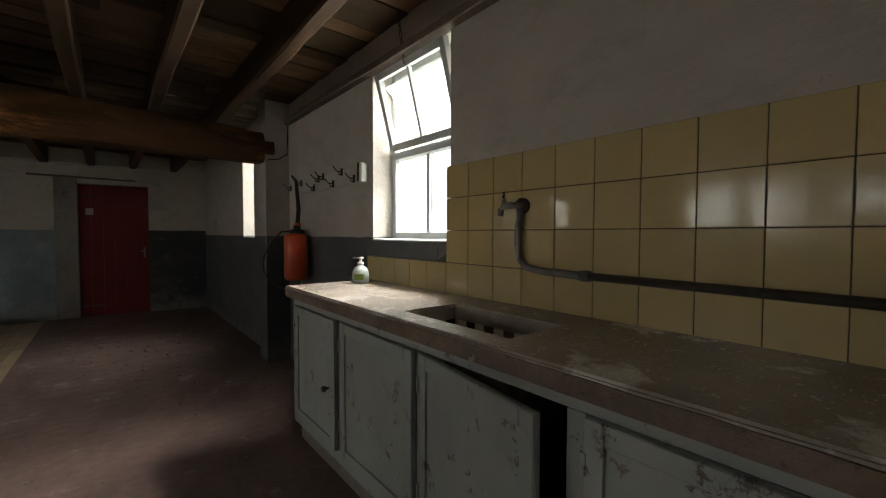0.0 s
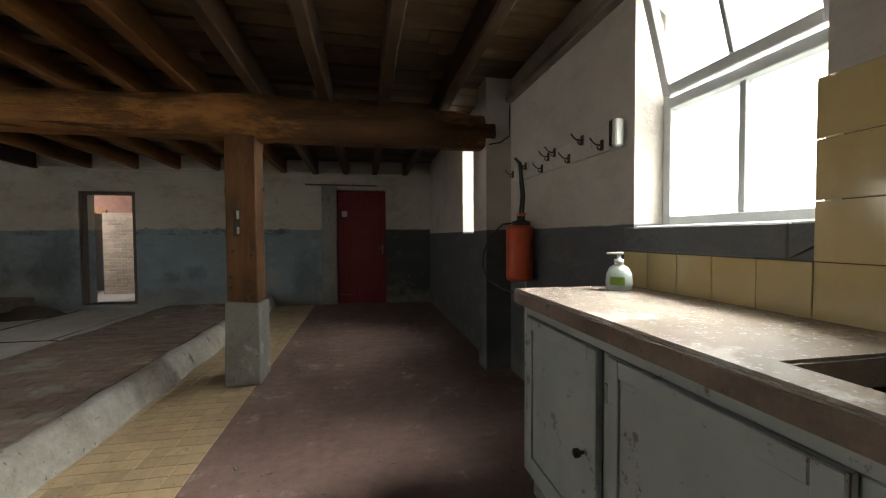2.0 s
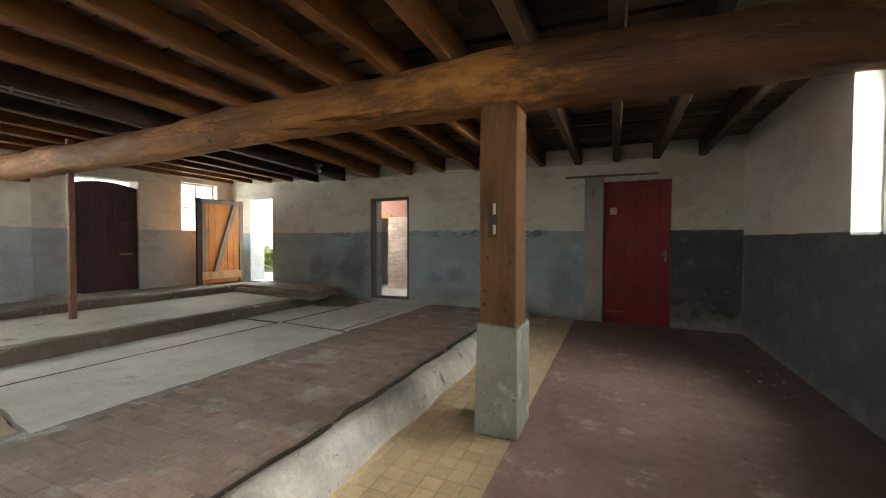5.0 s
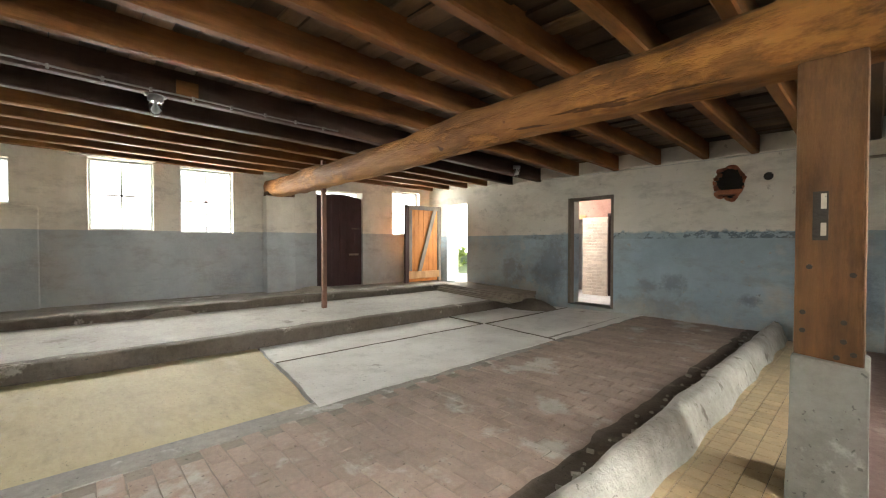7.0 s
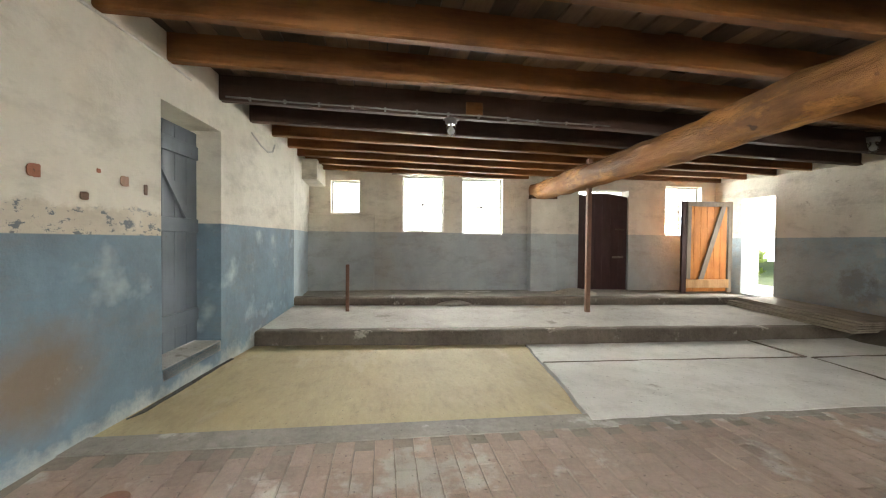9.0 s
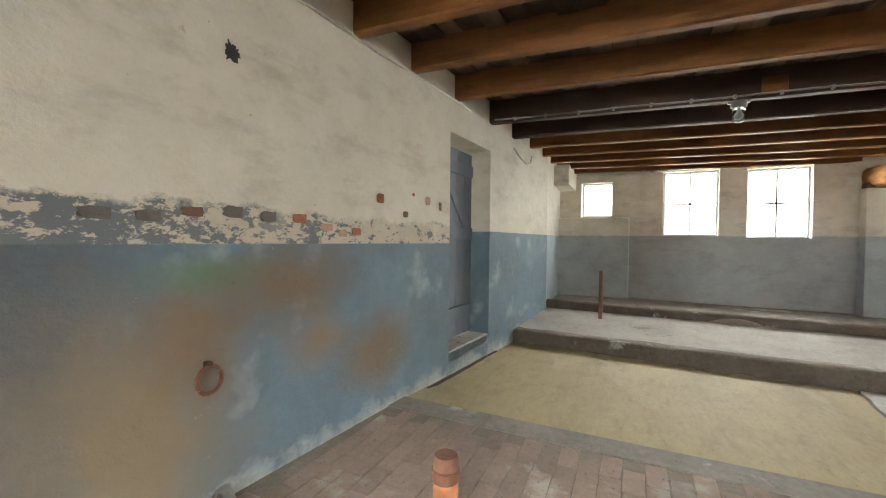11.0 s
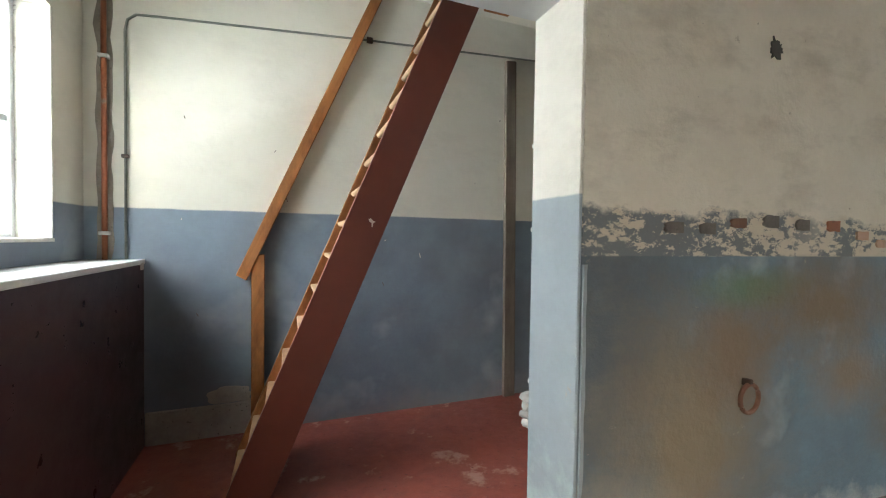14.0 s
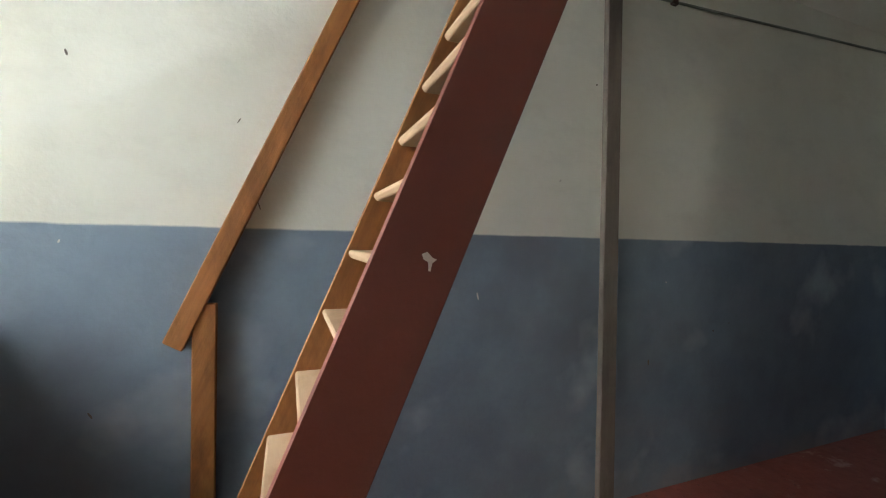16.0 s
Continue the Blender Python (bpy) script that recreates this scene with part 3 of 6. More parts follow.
def sheet(name, poly, z, material, label, thick=0.2, w=0.0, category="floor"):
    """A flat slab with its top at z (a number, or a function of x and y)."""
    zf = z if callable(z) else (lambda x, y: z)
    if w:
        fine = []
        for (xa, ya), (xb, yb) in zip(poly, poly[1:] + poly[:1]):
            n = max(1, int(math.hypot(xb - xa, yb - ya) / 0.09))
            for i in range(n):
                px, py = xa + (xb - xa) * i / n, ya + (yb - ya) * i / n
                fine.append((px + w * noise.noise(Vector((px * 4, py * 4, 1))) , py + w * noise.noise(Vector((px * 4, py * 4, 9)))))
        poly = fine
    bm = bmesh.new()
    top = [bm.verts.new((x, y, zf(x, y))) for x, y in poly]
    bot = [bm.verts.new((x, y, zf(x, y) - thick)) for x, y in poly]
    bm.faces.new(top)
    bm.faces.new(bot[::-1])
    for i in range(len(poly)):
        j = (i + 1) % len(poly)
        bm.faces.new((top[j], top[i], bot[i], bot[j]))
    return single(name, bm, material, label, category, "", "structure")


def PY(x):
    return -0.05 + 0.09 * (-0.88 - x)


def K2(y):
    return -5.42 + 0.075 * (y - 0.4) - 0.0012 * (y - 0.4) * (y - 0.4)


def K3(y):
    return -6.93 + 0.075 * y


# ---- structure ----
def ZB(x, y):
    """Height of the joists' undersides: the hall's slope down to the door wall, the kitchen's hang lower."""
    hall = 2.478 - 0.02 * y if y < 4.3 else 2.392 - 0.034 * (y - 4.3) + 0.035 * max(0.0, -x - 4.3) * (y - 4.3) / 4
    kitchen = 2.31 - 0.015 * (y - 2)
    f = min(1.0, max(0.0, (-x - 0.6) / 1.6))
    return kitchen + (hall - kitchen) * f


def CEIL(x, y=5.0):
    return ZB(x, y) + 0.215


sheet("floor_corridor", [(-0.48, -0.05), (1.75, -0.05), (1.75, 8.2), (-0.48, 8.2)], 0.0, M_REDFLOOR, "worn dull red screed floor of the corridor")
sheet("floor_stair_room", [(-4.3, -1.9), (1.5, -1.9), (1.5, -0.05), (-0.86, -0.05), (-0.86, -0.36), (-4.3, -0.04)], 0.0, M_REDSTAIR, "red painted screed floor round the stair")
sheet("floor_tile_bed", [(-1.4, -0.05), (-0.48, -0.05), (-0.48, 8.2), (-1.4, 8.2)], -0.004, M_JOINT, "bed of the tan floor tiles")
sheet("floor_brick_bed", [(-3.0, -0.1), (-1.25, -0.1), (-1.25, 8.3), (-3.0, 8.3)], 0.045, M_JOINT, "dirt bed of the brick floor", 0.25)
sheet("floor_strip", [(-3.13, 0.0), (-2.93, 0.0), (-2.80, 8.3), (-2.98, 8.3)], 0.052, M_DIRTY, "narrow trowelled concrete strip", 0.25)


def SL(x, y):
    return 0.045 - 0.032 * (-2.95 - x)


sheet("floor_yellow", [(-5.5, 0.2), (-3.12, 0.15), (-3.045, 3.1), (-5.1, 3.42), (-5.3, 1.6)], SL, M_YELLOW, "smooth yellowish screed floor beside the wall", 0.25, 0.025)
# pale slabs, in four fields with open joints
sheet("floor_slab_1", [(-4.29, 3.32), (-2.98, 3.115), (-2.90, 5.86), (-4.14, 6.12)], lambda x, y: SL(x, y) + 0.012, M_SLAB, "pale cement slab with broken edges", 0.25, 0.03)
sheet("floor_slab_2", [(-5.08, 3.44), (-4.33, 3.325), (-4.18, 6.09), (-4.95, 6.21)], lambda x, y: SL(x, y) + 0.004, M_SLAB, "pale cement slab along the gutter", 0.25, 0.03)
sheet("floor_slab_3", [(-4.12, 6.165), (-2.895, 5.915), (-2.80, 8.25), (-4.05, 8.25)], lambda x, y: SL(x, y) + 0.008, M_SLAB, "pale cement slab before the passage", 0.25, 0.03)
sheet("floor_slab_4", [(-5.0, 6.25), (-4.16, 6.15), (-4.08, 8.3), (-4.95, 8.35)], lambda x, y: SL(x, y), M_SLAB, "pale cement slab by the wall", 0.25, 0.03)
sheet("floor_slab_bed", [(-5.6, 0.1), (-2.9, 0.1), (-2.75, 8.3), (-5.0, 8.4)], lambda x, y: SL(x, y) - 0.045, M_NEARBLACK, "dark earth in the joints of the slabs", 0.25)
for (xa, ya), (xb, yb) in (((-4.31, 3.33), (-4.16, 6.1)), ((-2.9, 5.89), (-4.14, 6.14)), ((-4.14, 6.16), (-4.065, 8.2)), ((-4.95, 6.23), (-4.17, 6.12))):
    d = Vector((xb - xa, yb - ya)).normalized() * 0.007
    sheet("joint_dirt", [(xa - d.y, ya + d.x), (xb - d.y, yb + d.x), (xb + d.y, yb - d.x), (xa + d.y, ya - d.x)], lambda x, y: SL(x, y) + 0.015, M_DIRT, "dark dirt in an open slab joint", 0.03, 0.012)
ys = [0.2 + 8.3 * i / 20 for i in range(21)]
sheet("floor_walkway", [(K2(y) - 0.16, y) for y in ys] + [(K3(y), y) for y in ys[::-1]], lambda x, y: 0.118 + 0.075 * min(1, max(0, (K2(y) - x) / 1.5)), M_CONCRETE, "pale raised concrete walkway")
sheet("floor_window_side", [(K3(y) - 0.1, y) for y in ys] + [(WX(y) - 0.2, y) for y in ys[::-1]], 0.22, M_DIRTY, "dusty concrete floor along the windows")


def kerb(name, line, profile, material, label, jitter=0.008, rise=False):
    """A kerb whose cross-section (offset, height) follows a line of (x, y); worn by a little noise."""
    bm = bmesh.new()
    rings = []
    for i, (x, y) in enumerate(line):
        q = line[min(i + 1, len(line) - 1)]
        p = line[max(i - 1, 0)]
        d = Vector((q[0] - p[0], q[1] - p[1], 0)).normalized()
        n = Vector((-d.y, d.x, 0))
        ring = []
        for k, (o, h) in enumerate(profile):
            j = jitter * noise.noise(Vector((x * 3, y * 3, k * 1.7)))
            if rise:
                h = h * (0.55 + 0.45 * min(1, max(0, (y - 0.3) / 1.3))) if h > 0 else h
                o = o * (0.7 + 0.3 * min(1, max(0, (y - 0.3) / 1.3)))
            ring.append(bm.verts.new(Vector((x, y, 0)) + n * (o + j) + Vector((0, 0, h + (j if h > 0.05 else 0)))))
        rings.append(ring)
    for a, b in zip(rings, rings[1:]):
        for k in range(len(profile) - 1):
            bm.faces.new((a[k], b[k], b[k + 1], a[k + 1]))
    bm.faces.new(rings[0])
    bm.faces.new(rings[-1][::-1])
    return single(name, bm, material, label, "kerb", "", "structure", True)


near = [(-1.66, -0.02), (-1.60, 0.12), (-1.50, 0.30), (-1.38, 0.5), (-1.27, 0.75), (-1.18, 1.05), (-1.13, 1.4)] + [(-1.115 + 0.012 * math.sin(i * 0.9), 1.6 + i * 0.12) for i in range(56)]
kerb("kerb_1", near, [(0.0, -0.1), (0.0, 0.0), (0.03, 0.08), (0.055, 0.15), (0.085, 0.188), (0.125, 0.2), (0.16, 0.19), (0.185, 0.14), (0.19, -0.1)], M_KERB, "worn rounded concrete kerb beside the tiled strip", 0.014, True)
kerb("kerb_2", [(K2(y), y) for y in [0.25 + 0.1 * i for i in range(82)]], [(0.0, -0.2), (0.0, 0.105), (0.015, 0.122), (0.17, 0.125), (0.175, 0.0)], M_KERBDARK, "dirty concrete gutter kerb", 0.014)
kerb("kerb_3", [(K3(y), y) for y in [0.4 + 0.1 * i for i in range(78)]], [(0.0, 0.0), (0.0, 0.285), (0.02, 0.305), (0.15, 0.305), (0.17, 0.285), (0.175, 0.1)], M_KERBDARK, "dirty concrete kerb of the window side", 0.02)

# walls
L_DOOR = 1.6 + 7.98
wall("wall_door_side", (1.6, DY(1.6)), (-7.98, DY(-7.98)), -0.2, 2.9, 0.36,
     [(1.6 - 0.715, 1.6 + 0.11, -0.2, 1.96), (1.6 + 3.265, 1.6 + 4.09, 0.085, 1.905), (1.6 + 6.60, 1.6 + 7.28, 0.25, 2.0), (1.6 + 1.51, 1.6 + 1.955, 1.65, 2.19)],
     M_DOORWALL, "limewashed wall with flaking blue dado and damp patches")
LW = lambda y: (8.60 - y) * 1.0034
wall("wall_window_side", (WX(8.6), 8.6), (WX(-0.2), -0.2), -0.2, 2.9, 0.32,
     [(LW(1.346), LW(0.80), 1.683, 2.31), (LW(2.944), LW(2.15), 1.335, 2.42), (LW(4.097), LW(3.305), 1.305, 2.39), (LW(6.64), LW(5.62), 0.215, 2.21), (LW(8.15), LW(7.40), 1.31, 2.31)],
     M_HALL, "limewashed wall with a grey-blue dado and windows")
PL = lambda x: (x + 6.85) * 1.004
wall("wall_partition_far", (-8.75, 0.395), (-6.85, PY(-6.85) - 0.003), -0.2, 2.97, 0.30, [], M_PARTFAR, "limewashed far end of the partition")
wall("wall_partition", (-6.85, PY(-6.85)), (-0.885, PY(-0.885)), -0.2, 2.97, 0.30,
     [(PL(-4.66), PL(-3.785), 0.215, 2.17)], M_PART, "limewashed partition with stained blue dado, painted shade at its end, and peeling band")
wall("wall_counter", (1.6, -0.2), (1.6, 4.18), -0.2, 2.9, 0.34, [(1.95, 2.75, 1.19, 2.32)], M_KITCHEN, "limewashed kitchen wall above dark grey dado")
wall("wall_corridor", (1.49, 4.42), (1.49, 8.2), -0.2, 2.9, 0.34, [(0.58, 1.06, 1.19, 2.25)], M_KITCHEN, "limewashed corridor wall with a dark grey dado")
single("wall_pier", boxes((1.38, 1.9, 4.18, 4.42, -0.2, 2.9)), M_KITCHEN, "plastered pier under the end of the log beam", "wall", "", "structure")
wall("wall_stair", (-4.3, -1.71), (1.15, -1.71), -0.2, 3.3, 0.3, [], M_STAIRWALL, "cream plastered wall with blue-grey dado")
wall("wall_stair_window", (1.15, -1.72), (1.15, -0.2), -0.2, 3.3, 0.3, [(0.32, 1.15, 1.215, 2.33)], M_STAIRWALL, "cream plastered window wall of the stair room")
wall("wall_stair_return", (1.15, -0.2), (1.6, -0.2), -0.2, 3.3, 0.25, [], M_KITCHEN, "short plastered return at the end of the worktop")
wall("wall_stair_end", (-4.3, -0.2), (-4.3, -1.8), -0.2, 3.3, 0.2, [], M_STAIRWALL, "plain plastered end wall of the stair room")

# ceiling boards in one mesh
bm = bmesh.new()
y = -0.35
k = 0
while y < 8.75:
    wd = 0.155 + 0.02 * math.sin(k * 2.3)
    x = -9.0 + (k % 3) * 0.7
    while x < 1.8:
        ln = 2.3 + 0.6 * math.sin(k * 1.7 + x)
        x1 = min(x + ln, 1.85)
        dz = 0.006 * math.sin(k * 3.1 + x * 5)
        vs = box(bm, x, x1 - 0.006, y, y + wd - 0.008, 0, 0.025)
        for v in vs:
            v.co.z += CEIL(v.co.x, v.co.y) + dz
        x = x1
    y += wd
    k += 1
single("ceiling_boards", bm, M_CEIL, "old dark wooden ceiling boards with gaps", "ceiling", "", "structure")
# added slab: stops the sun and keeps the board gaps dark
single("ceiling_light_stop", boxes((-9.2, 1.95, -0.1, 9.0, 2.80, 2.88)), M_NEARBLACK, "near-black slab added above the boards to keep light out", "ceiling", "", "structure")
single("ceiling_stair_room", boxes((-4.5, 1.5, -2.0, 0.02, 2.95, 3.05)), M_STAIRWALL, "plastered ceiling of the stair room", "ceiling", "", "structure")
single("stair_opening_trimmer", boxes((-0.9, 1.15, -0.36, -0.06, 2.16, 2.34), w=0.008), M_WHITEWOOD, "whitewashed timber trimmer over the stair opening", "beam", "", "structure")
single("wall_over_trimmer", boxes((-0.9, 1.7, -0.34, -0.08, 2.34, 2.98)), M_KITCHEN, "plaster over the trimmer", "wall", "", "structure")

# joists
xs = [1.34, 1.06, 0.54, 0.05, -0.45, -0.96, -1.465, -2.0, -2.6, -3.22, -3.9, -4.67, -5.33, -6.0, -6.6, -7.2, -7.8, -8.3]
for k, x in enumerate(xs):
    if x > 1.2:
        continue
    dark = -5.5 < x < -4.5
    wd, ht = (0.09, 0.215) if not dark else (0.10, 0.235)
    y0 = PY(x) - 0.1 if x < -0.7 else -0.2
    y1 = DY(x) + 0.1
    bm = bmesh.new()
    n = 14
    rings = []
    for i in range(n + 1):
        yy = y0 + (y1 - y0) * i / n
        zt = CEIL(x, yy) + 0.003
        ht = zt - ZB(x, yy) + (0.02 if dark else 0.0)
        j = 0.012 * noise.noise(Vector((x * 5, yy * 1.3, 0)))
        h = ht + 0.01 * noise.noise(Vector((x * 3, yy * 0.9, 4)))
        rings.append([bm.verts.new(c) for c in ((x - wd / 2 + j, yy, zt), (x + wd / 2 + j, yy, zt), (x + wd / 2 + j, yy, zt - h + 0.012), (x + wd / 2 - 0.012 + j, yy, zt - h), (x - wd / 2 + 0.012 + j, yy, zt - h), (x - wd / 2 + j, yy, zt - h + 0.012))])
    for a, b in zip(rings, rings[1:]):
        for q in range(6):
            bm.faces.new((a[q], b[q], b[(q + 1) % 6], a[(q + 1) % 6]))
    bm.faces.new(rings[0])
    bm.faces.new(rings[-1][::-1])
    # joists past x = -0.8 take the copy with painted-in shade
    single("joist", bm, M_DARKJOIST if dark else (M_KJOIST if x > -0.8 else M_JOIST), "tarred dark timber joist" if dark else ("dark brown timber joist with shade in its colour" if x > -0.8 else "rough brown timber ceiling joist"), "joist", "ceiling joists", "structure")

# log beam
bm = bmesh.new()
seg, n = 24, 120
rings = []
for i in range(n + 1):
    f = i / n
    x = 1.46 - 9.85 * f
    yc = 4.33 + 0.05 * f + 0.42 * max(0, f - 0.35) / 0.65
    zc = 2.06 + 0.03 * math.sin(f * 5) + 0.15 * max(0, f - 0.5) ** 1.3 * 2
    r = 0.168 + 0.012 * math.sin(f * 9)
    ring = []
    for q in range(seg):
        a = 2 * math.pi * q / seg
        d = Vector((0, math.cos(a), math.sin(a)))
        rr = r * (1 + 0.20 * noise.noise(Vector((x * 1.4, math.cos(a) * 1.2, math.sin(a) * 1.2))) + 0.13 * noise.noise(Vector((x * 3.2, math.cos(a) * 3, math.sin(a) * 3))))
        p = Vector((x, yc, zc)) + d * rr
        p.z = max(p.z, zc - 0.15 + 0.02 * noise.noise(Vector((x * 3, 7, 0))))
        ring.append(bm.verts.new(p))
    rings.append(ring)
for a, b in zip(rings, rings[1:]):
    for q in range(seg):
        bm.faces.new((a[q], a[(q + 1) % seg], b[(q + 1) % seg], b[q]))
bm.faces.new(rings[0][::-1])
bm.faces.new(rings[-1])
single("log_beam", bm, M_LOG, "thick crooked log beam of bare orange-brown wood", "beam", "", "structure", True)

# pilaster under the beam's far end, and the shallow projections of the window wall
xw = WX(4.85)
pil = single("pilaster", boxes((xw - 0.05, xw + 0.19, 4.59, 5.12, 0.1, 2.0), w=0.006), M_HALL, "plastered pilaster carrying the log beam", "pilaster", "", "structure")
single("corbel_block", boxes((xw + 0.01, xw + 0.23, 4.60, 5.10, 2.0, 2.075), w=0.006), M_POST, "flat brown timber bearing block", "beam", "", "structure")
xw = WX(1.0)
single("wall_projection", boxes((xw - 0.05, xw + 0.13, 0.30, 1.63, 0.1, 1.66), w=0.014), M_HALL, "plastered low wall projection under the small window", "wall", "", "structure")

# post
post = thing("post", "square brown timber post on a grey cement foot", "post")
bm = bmesh.new()
box(bm, -0.69, -0.468, 4.235, 4.50, 0.58, 1.95)
bevel(bm, 0.012, 2)
part("shaft", bm, M_POST, post, "brown timber shaft with bolt holes")
bm = bmesh.new()
poly = [(-0.712, 0.0), (-0.448, 0.0), (-0.452, 0.3), (-0.45, 0.64), (-0.697, 0.665), (-0.70, 0.3)]
prism(bm, poly, 4.20, 4.55)
bevel(bm, 0.014, 2)
part("foot", bm, M_FOOT, post, "trowelled cement foot")
# mortise and bolt holes are black patches that paint in their inner shade
part("mortise", boxes((-0.632, -0.582, 4.2315, 4.2365, 1.165, 1.375)), M_NEARBLACK, post, "dark cut mortise")
# daylight through the mortise, done as pale strips on its front
for za, zb in ((1.30, 1.365), (1.185, 1.24)):
    part("slot", boxes((-0.606, -0.588, 4.2285, 4.2312, za, zb)), M_PAPER, post, "pale strip painting the daylight through the mortise")
for px, pz in ((-0.66, 0.85), (-0.66, 0.77), (-0.53, 0.82), (-0.53, 0.74), (-0.55, 0.67), (-0.505, 1.02), (-0.64, 1.05), (-0.50, 0.69)):
    bm = bmesh.new()
    tube(bm, [(px, 4.237, pz), (px, 4.2325, pz)], 0.011, 10)
    part("bolt_hole", bm, M_NEARBLACK, post)


single("partition_end_cap", boxes((-0.886, -0.872, -0.356, -0.05, 0.0, 2.9), w=0.006), M_ENDCAP, "pale blue and white plaster on the partition end", "wall", "", "structure")
# bright sky outside the windows
for nm, d in (("backdrop_kitchen", (3.6, 3.62, -4.0, 9.5, -0.3, 5.0)), ("backdrop_yard", (-11.4, -11.38, -4.0, 11.0, 0.9, 6.0)), ("backdrop_field", (-26.0, -6.0, 19.0, 19.02, 0.4, 9.0))):
    single(nm, boxes(d), M_SKY, "bright white overcast sky outside", "sky", "", "structure")
single("trimmer_brace", boxes((-0.78, -0.66, -0.42, -0.362, 2.19, 2.6), w=0.005), M_RAIL, "brown timber brace on the trimmer", "beam", "", "structure")

# ---- ground outside ----
single("ground", boxes((-600, 600, -600, 600, -0.5, -0.3)), M_GRASS, "grass field round the farmhouse", "ground", "", "structure")
single("yard", boxes((-24, -3, 8.9, 15.2, -0.31, -0.29)), M_GRAVEL, "pale gravel yard behind the stable", "ground", "", "structure")
bm = bmesh.new()
for i in range(900):
    p = Vector((random.uniform(-22, -15.2), random.uniform(15.5, 17.5), random.uniform(-0.2, 0.85 + 0.25 * math.sin(i))))
    n = Vector((random.uniform(-1, 1), random.uniform(-1, 0.2), random.uniform(-0.4, 1))).normalized()
    a = n.orthogonal().normalized() * random.uniform(0.12, 0.28)
    c = n.cross(a)
    bm.faces.new([bm.verts.new(p + q) for q in (-a, c * 0.6, a, -c * 0.6)])
single("hedge", bm, M_LEAF, "leafy green hedge beyond the yard", "hedge", "", "stuff")


def along(a, b, z=0.0):
    """Local frame on a wall: x from a towards b, y out through the wall, z up."""
    d = (Vector((*b, 0)) - Vector((*a, 0))).normalized()
    n = Vector((d.y, -d.x, 0))
    m = Matrix(((d.x, n.x, 0, a[0]), (d.y, n.y, 0, a[1]), (0, 0, 1, z), (0, 0, 0, 1)))
    return m


def strip(name, w, parent, material, *dims, label=""):
    return part(name, boxes(dims, w=w), material, parent, label)


def casement(name, m, w, h, depth, cols, rows, bar, material, label, fr=0.032):
    """A fixed window: frame of four pieces, glazing bars, panes, sill."""
    win = thing(name, label, "window", "", "structure", m)
    fd = 0.05
    strip("window_frame", 0.004, win, material, 0, fr, depth, depth + fd, 0, h)
    strip("window_frame", 0.004, win, material, w - fr, w, depth, depth + fd, 0, h)
    strip("window_frame", 0.004, win, material, fr, w - fr, depth, depth + fd, 0, fr)
    strip("window_frame", 0.004, win, material, fr, w - fr, depth, depth + fd, h - fr, h)
    pw, ph = (w - 2 * fr) / cols, (h - 2 * fr) / rows
    for i in range(1, cols):
        strip("glazing_bar", 0.002, win, material, fr + i * pw - bar / 2, fr + i * pw + bar / 2, depth + 0.008, depth + fd - 0.008, fr, h - fr)
    for k in range(1, rows):
        strip("glazing_bar", 0.002, win, material, fr, w - fr, depth + 0.012, depth + fd - 0.012, fr + k * ph - bar / 2, fr + k * ph + bar / 2)
    for i in range(cols):
        for k in range(rows):
            g = strip("pane", 0, win, M_GLASS, fr + i * pw + bar / 2, fr + (i + 1) * pw - bar / 2, depth + 0.023, depth + 0.027, fr + k * ph + bar / 2, fr + (k + 1) * ph - bar / 2)
            g.visible_shadow = False
    return win


def wwin(y1, y0):
    return along((WX(y1), y1), (WX(y0), y0))


casement("window_1", wwin(1.346, 0.80) @ pose(0, 0, 1.683), 0.548, 0.627, 0.14, 1, 1, 0.02, M_WHITEWOOD, "small bright single-pane window")
casement("window_2", wwin(2.944, 2.15) @ pose(0, 0, 1.335), 0.797, 1.085, 0.14, 2, 2, 0.026, M_WHITEWOOD, "white four-pane stable window with iron bars")
casement("window_3", wwin(4.097, 3.305) @ pose(0, 0, 1.305), 0.795, 1.085, 0.14, 2, 2, 0.026, M_WHITEWOOD, "white four-pane stable window beside the log beam")
casement("window_4", wwin(8.15, 7.40) @ pose(0, 0, 1.31), 0.752, 1.0, 0.14, 2, 2, 0.03, M_WHITEWOOD, "white four-pane window behind the open board door")
casement("window_5", along((1.49, 5.0), (1.49, 5.48)) @ pose(0, 0, 1.19), 0.48, 1.06, 0.16, 1, 2, 0.03, M_WHITEWOOD, "narrow white window of the corridor")
casement("window_6", along((1.15, -1.40), (1.15, -0.57)) @ pose(0, 0, 1.215), 0.83, 1.115, 0.14, 2, 2, 0.03, M_WHITEWOOD, "white window over the stair room cupboard")

for a, b, zc in ((2.944, 2.15, 1.335 + 0.54), (4.097, 3.305, 1.305 + 0.54)):
    latch = thing("window_latch", "small dark iron cross latch on the glazing bars", "latch", "window latches", "", wwin(a, b) @ pose(0.398, 0.13, zc))
    part("bar", boxes((-0.20, 0.20, 0.0, 0.012, -0.006, 0.006), w=0.002), M_IRON, latch)
    part("knob", boxes((-0.03, 0.03, -0.012, -0.0005, -0.02, 0.02), w=0.005), M_IRON, latch)
    part("upright", boxes((-0.006, 0.006, 0.0125, 0.02, -0.12, 0.16), w=0.002), M_IRON, latch)
bm = bmesh.new()
edge = [1.95 + 0.05 * i for i in range(54)]
low = [(y, 2.432 - 0.02 * (y - 2) / 2 + 0.035 * noise.noise(Vector((y * 3.1, 0, 0))) + 0.02 * noise.noise(Vector((y * 11, 3, 0)))) for y in edge]
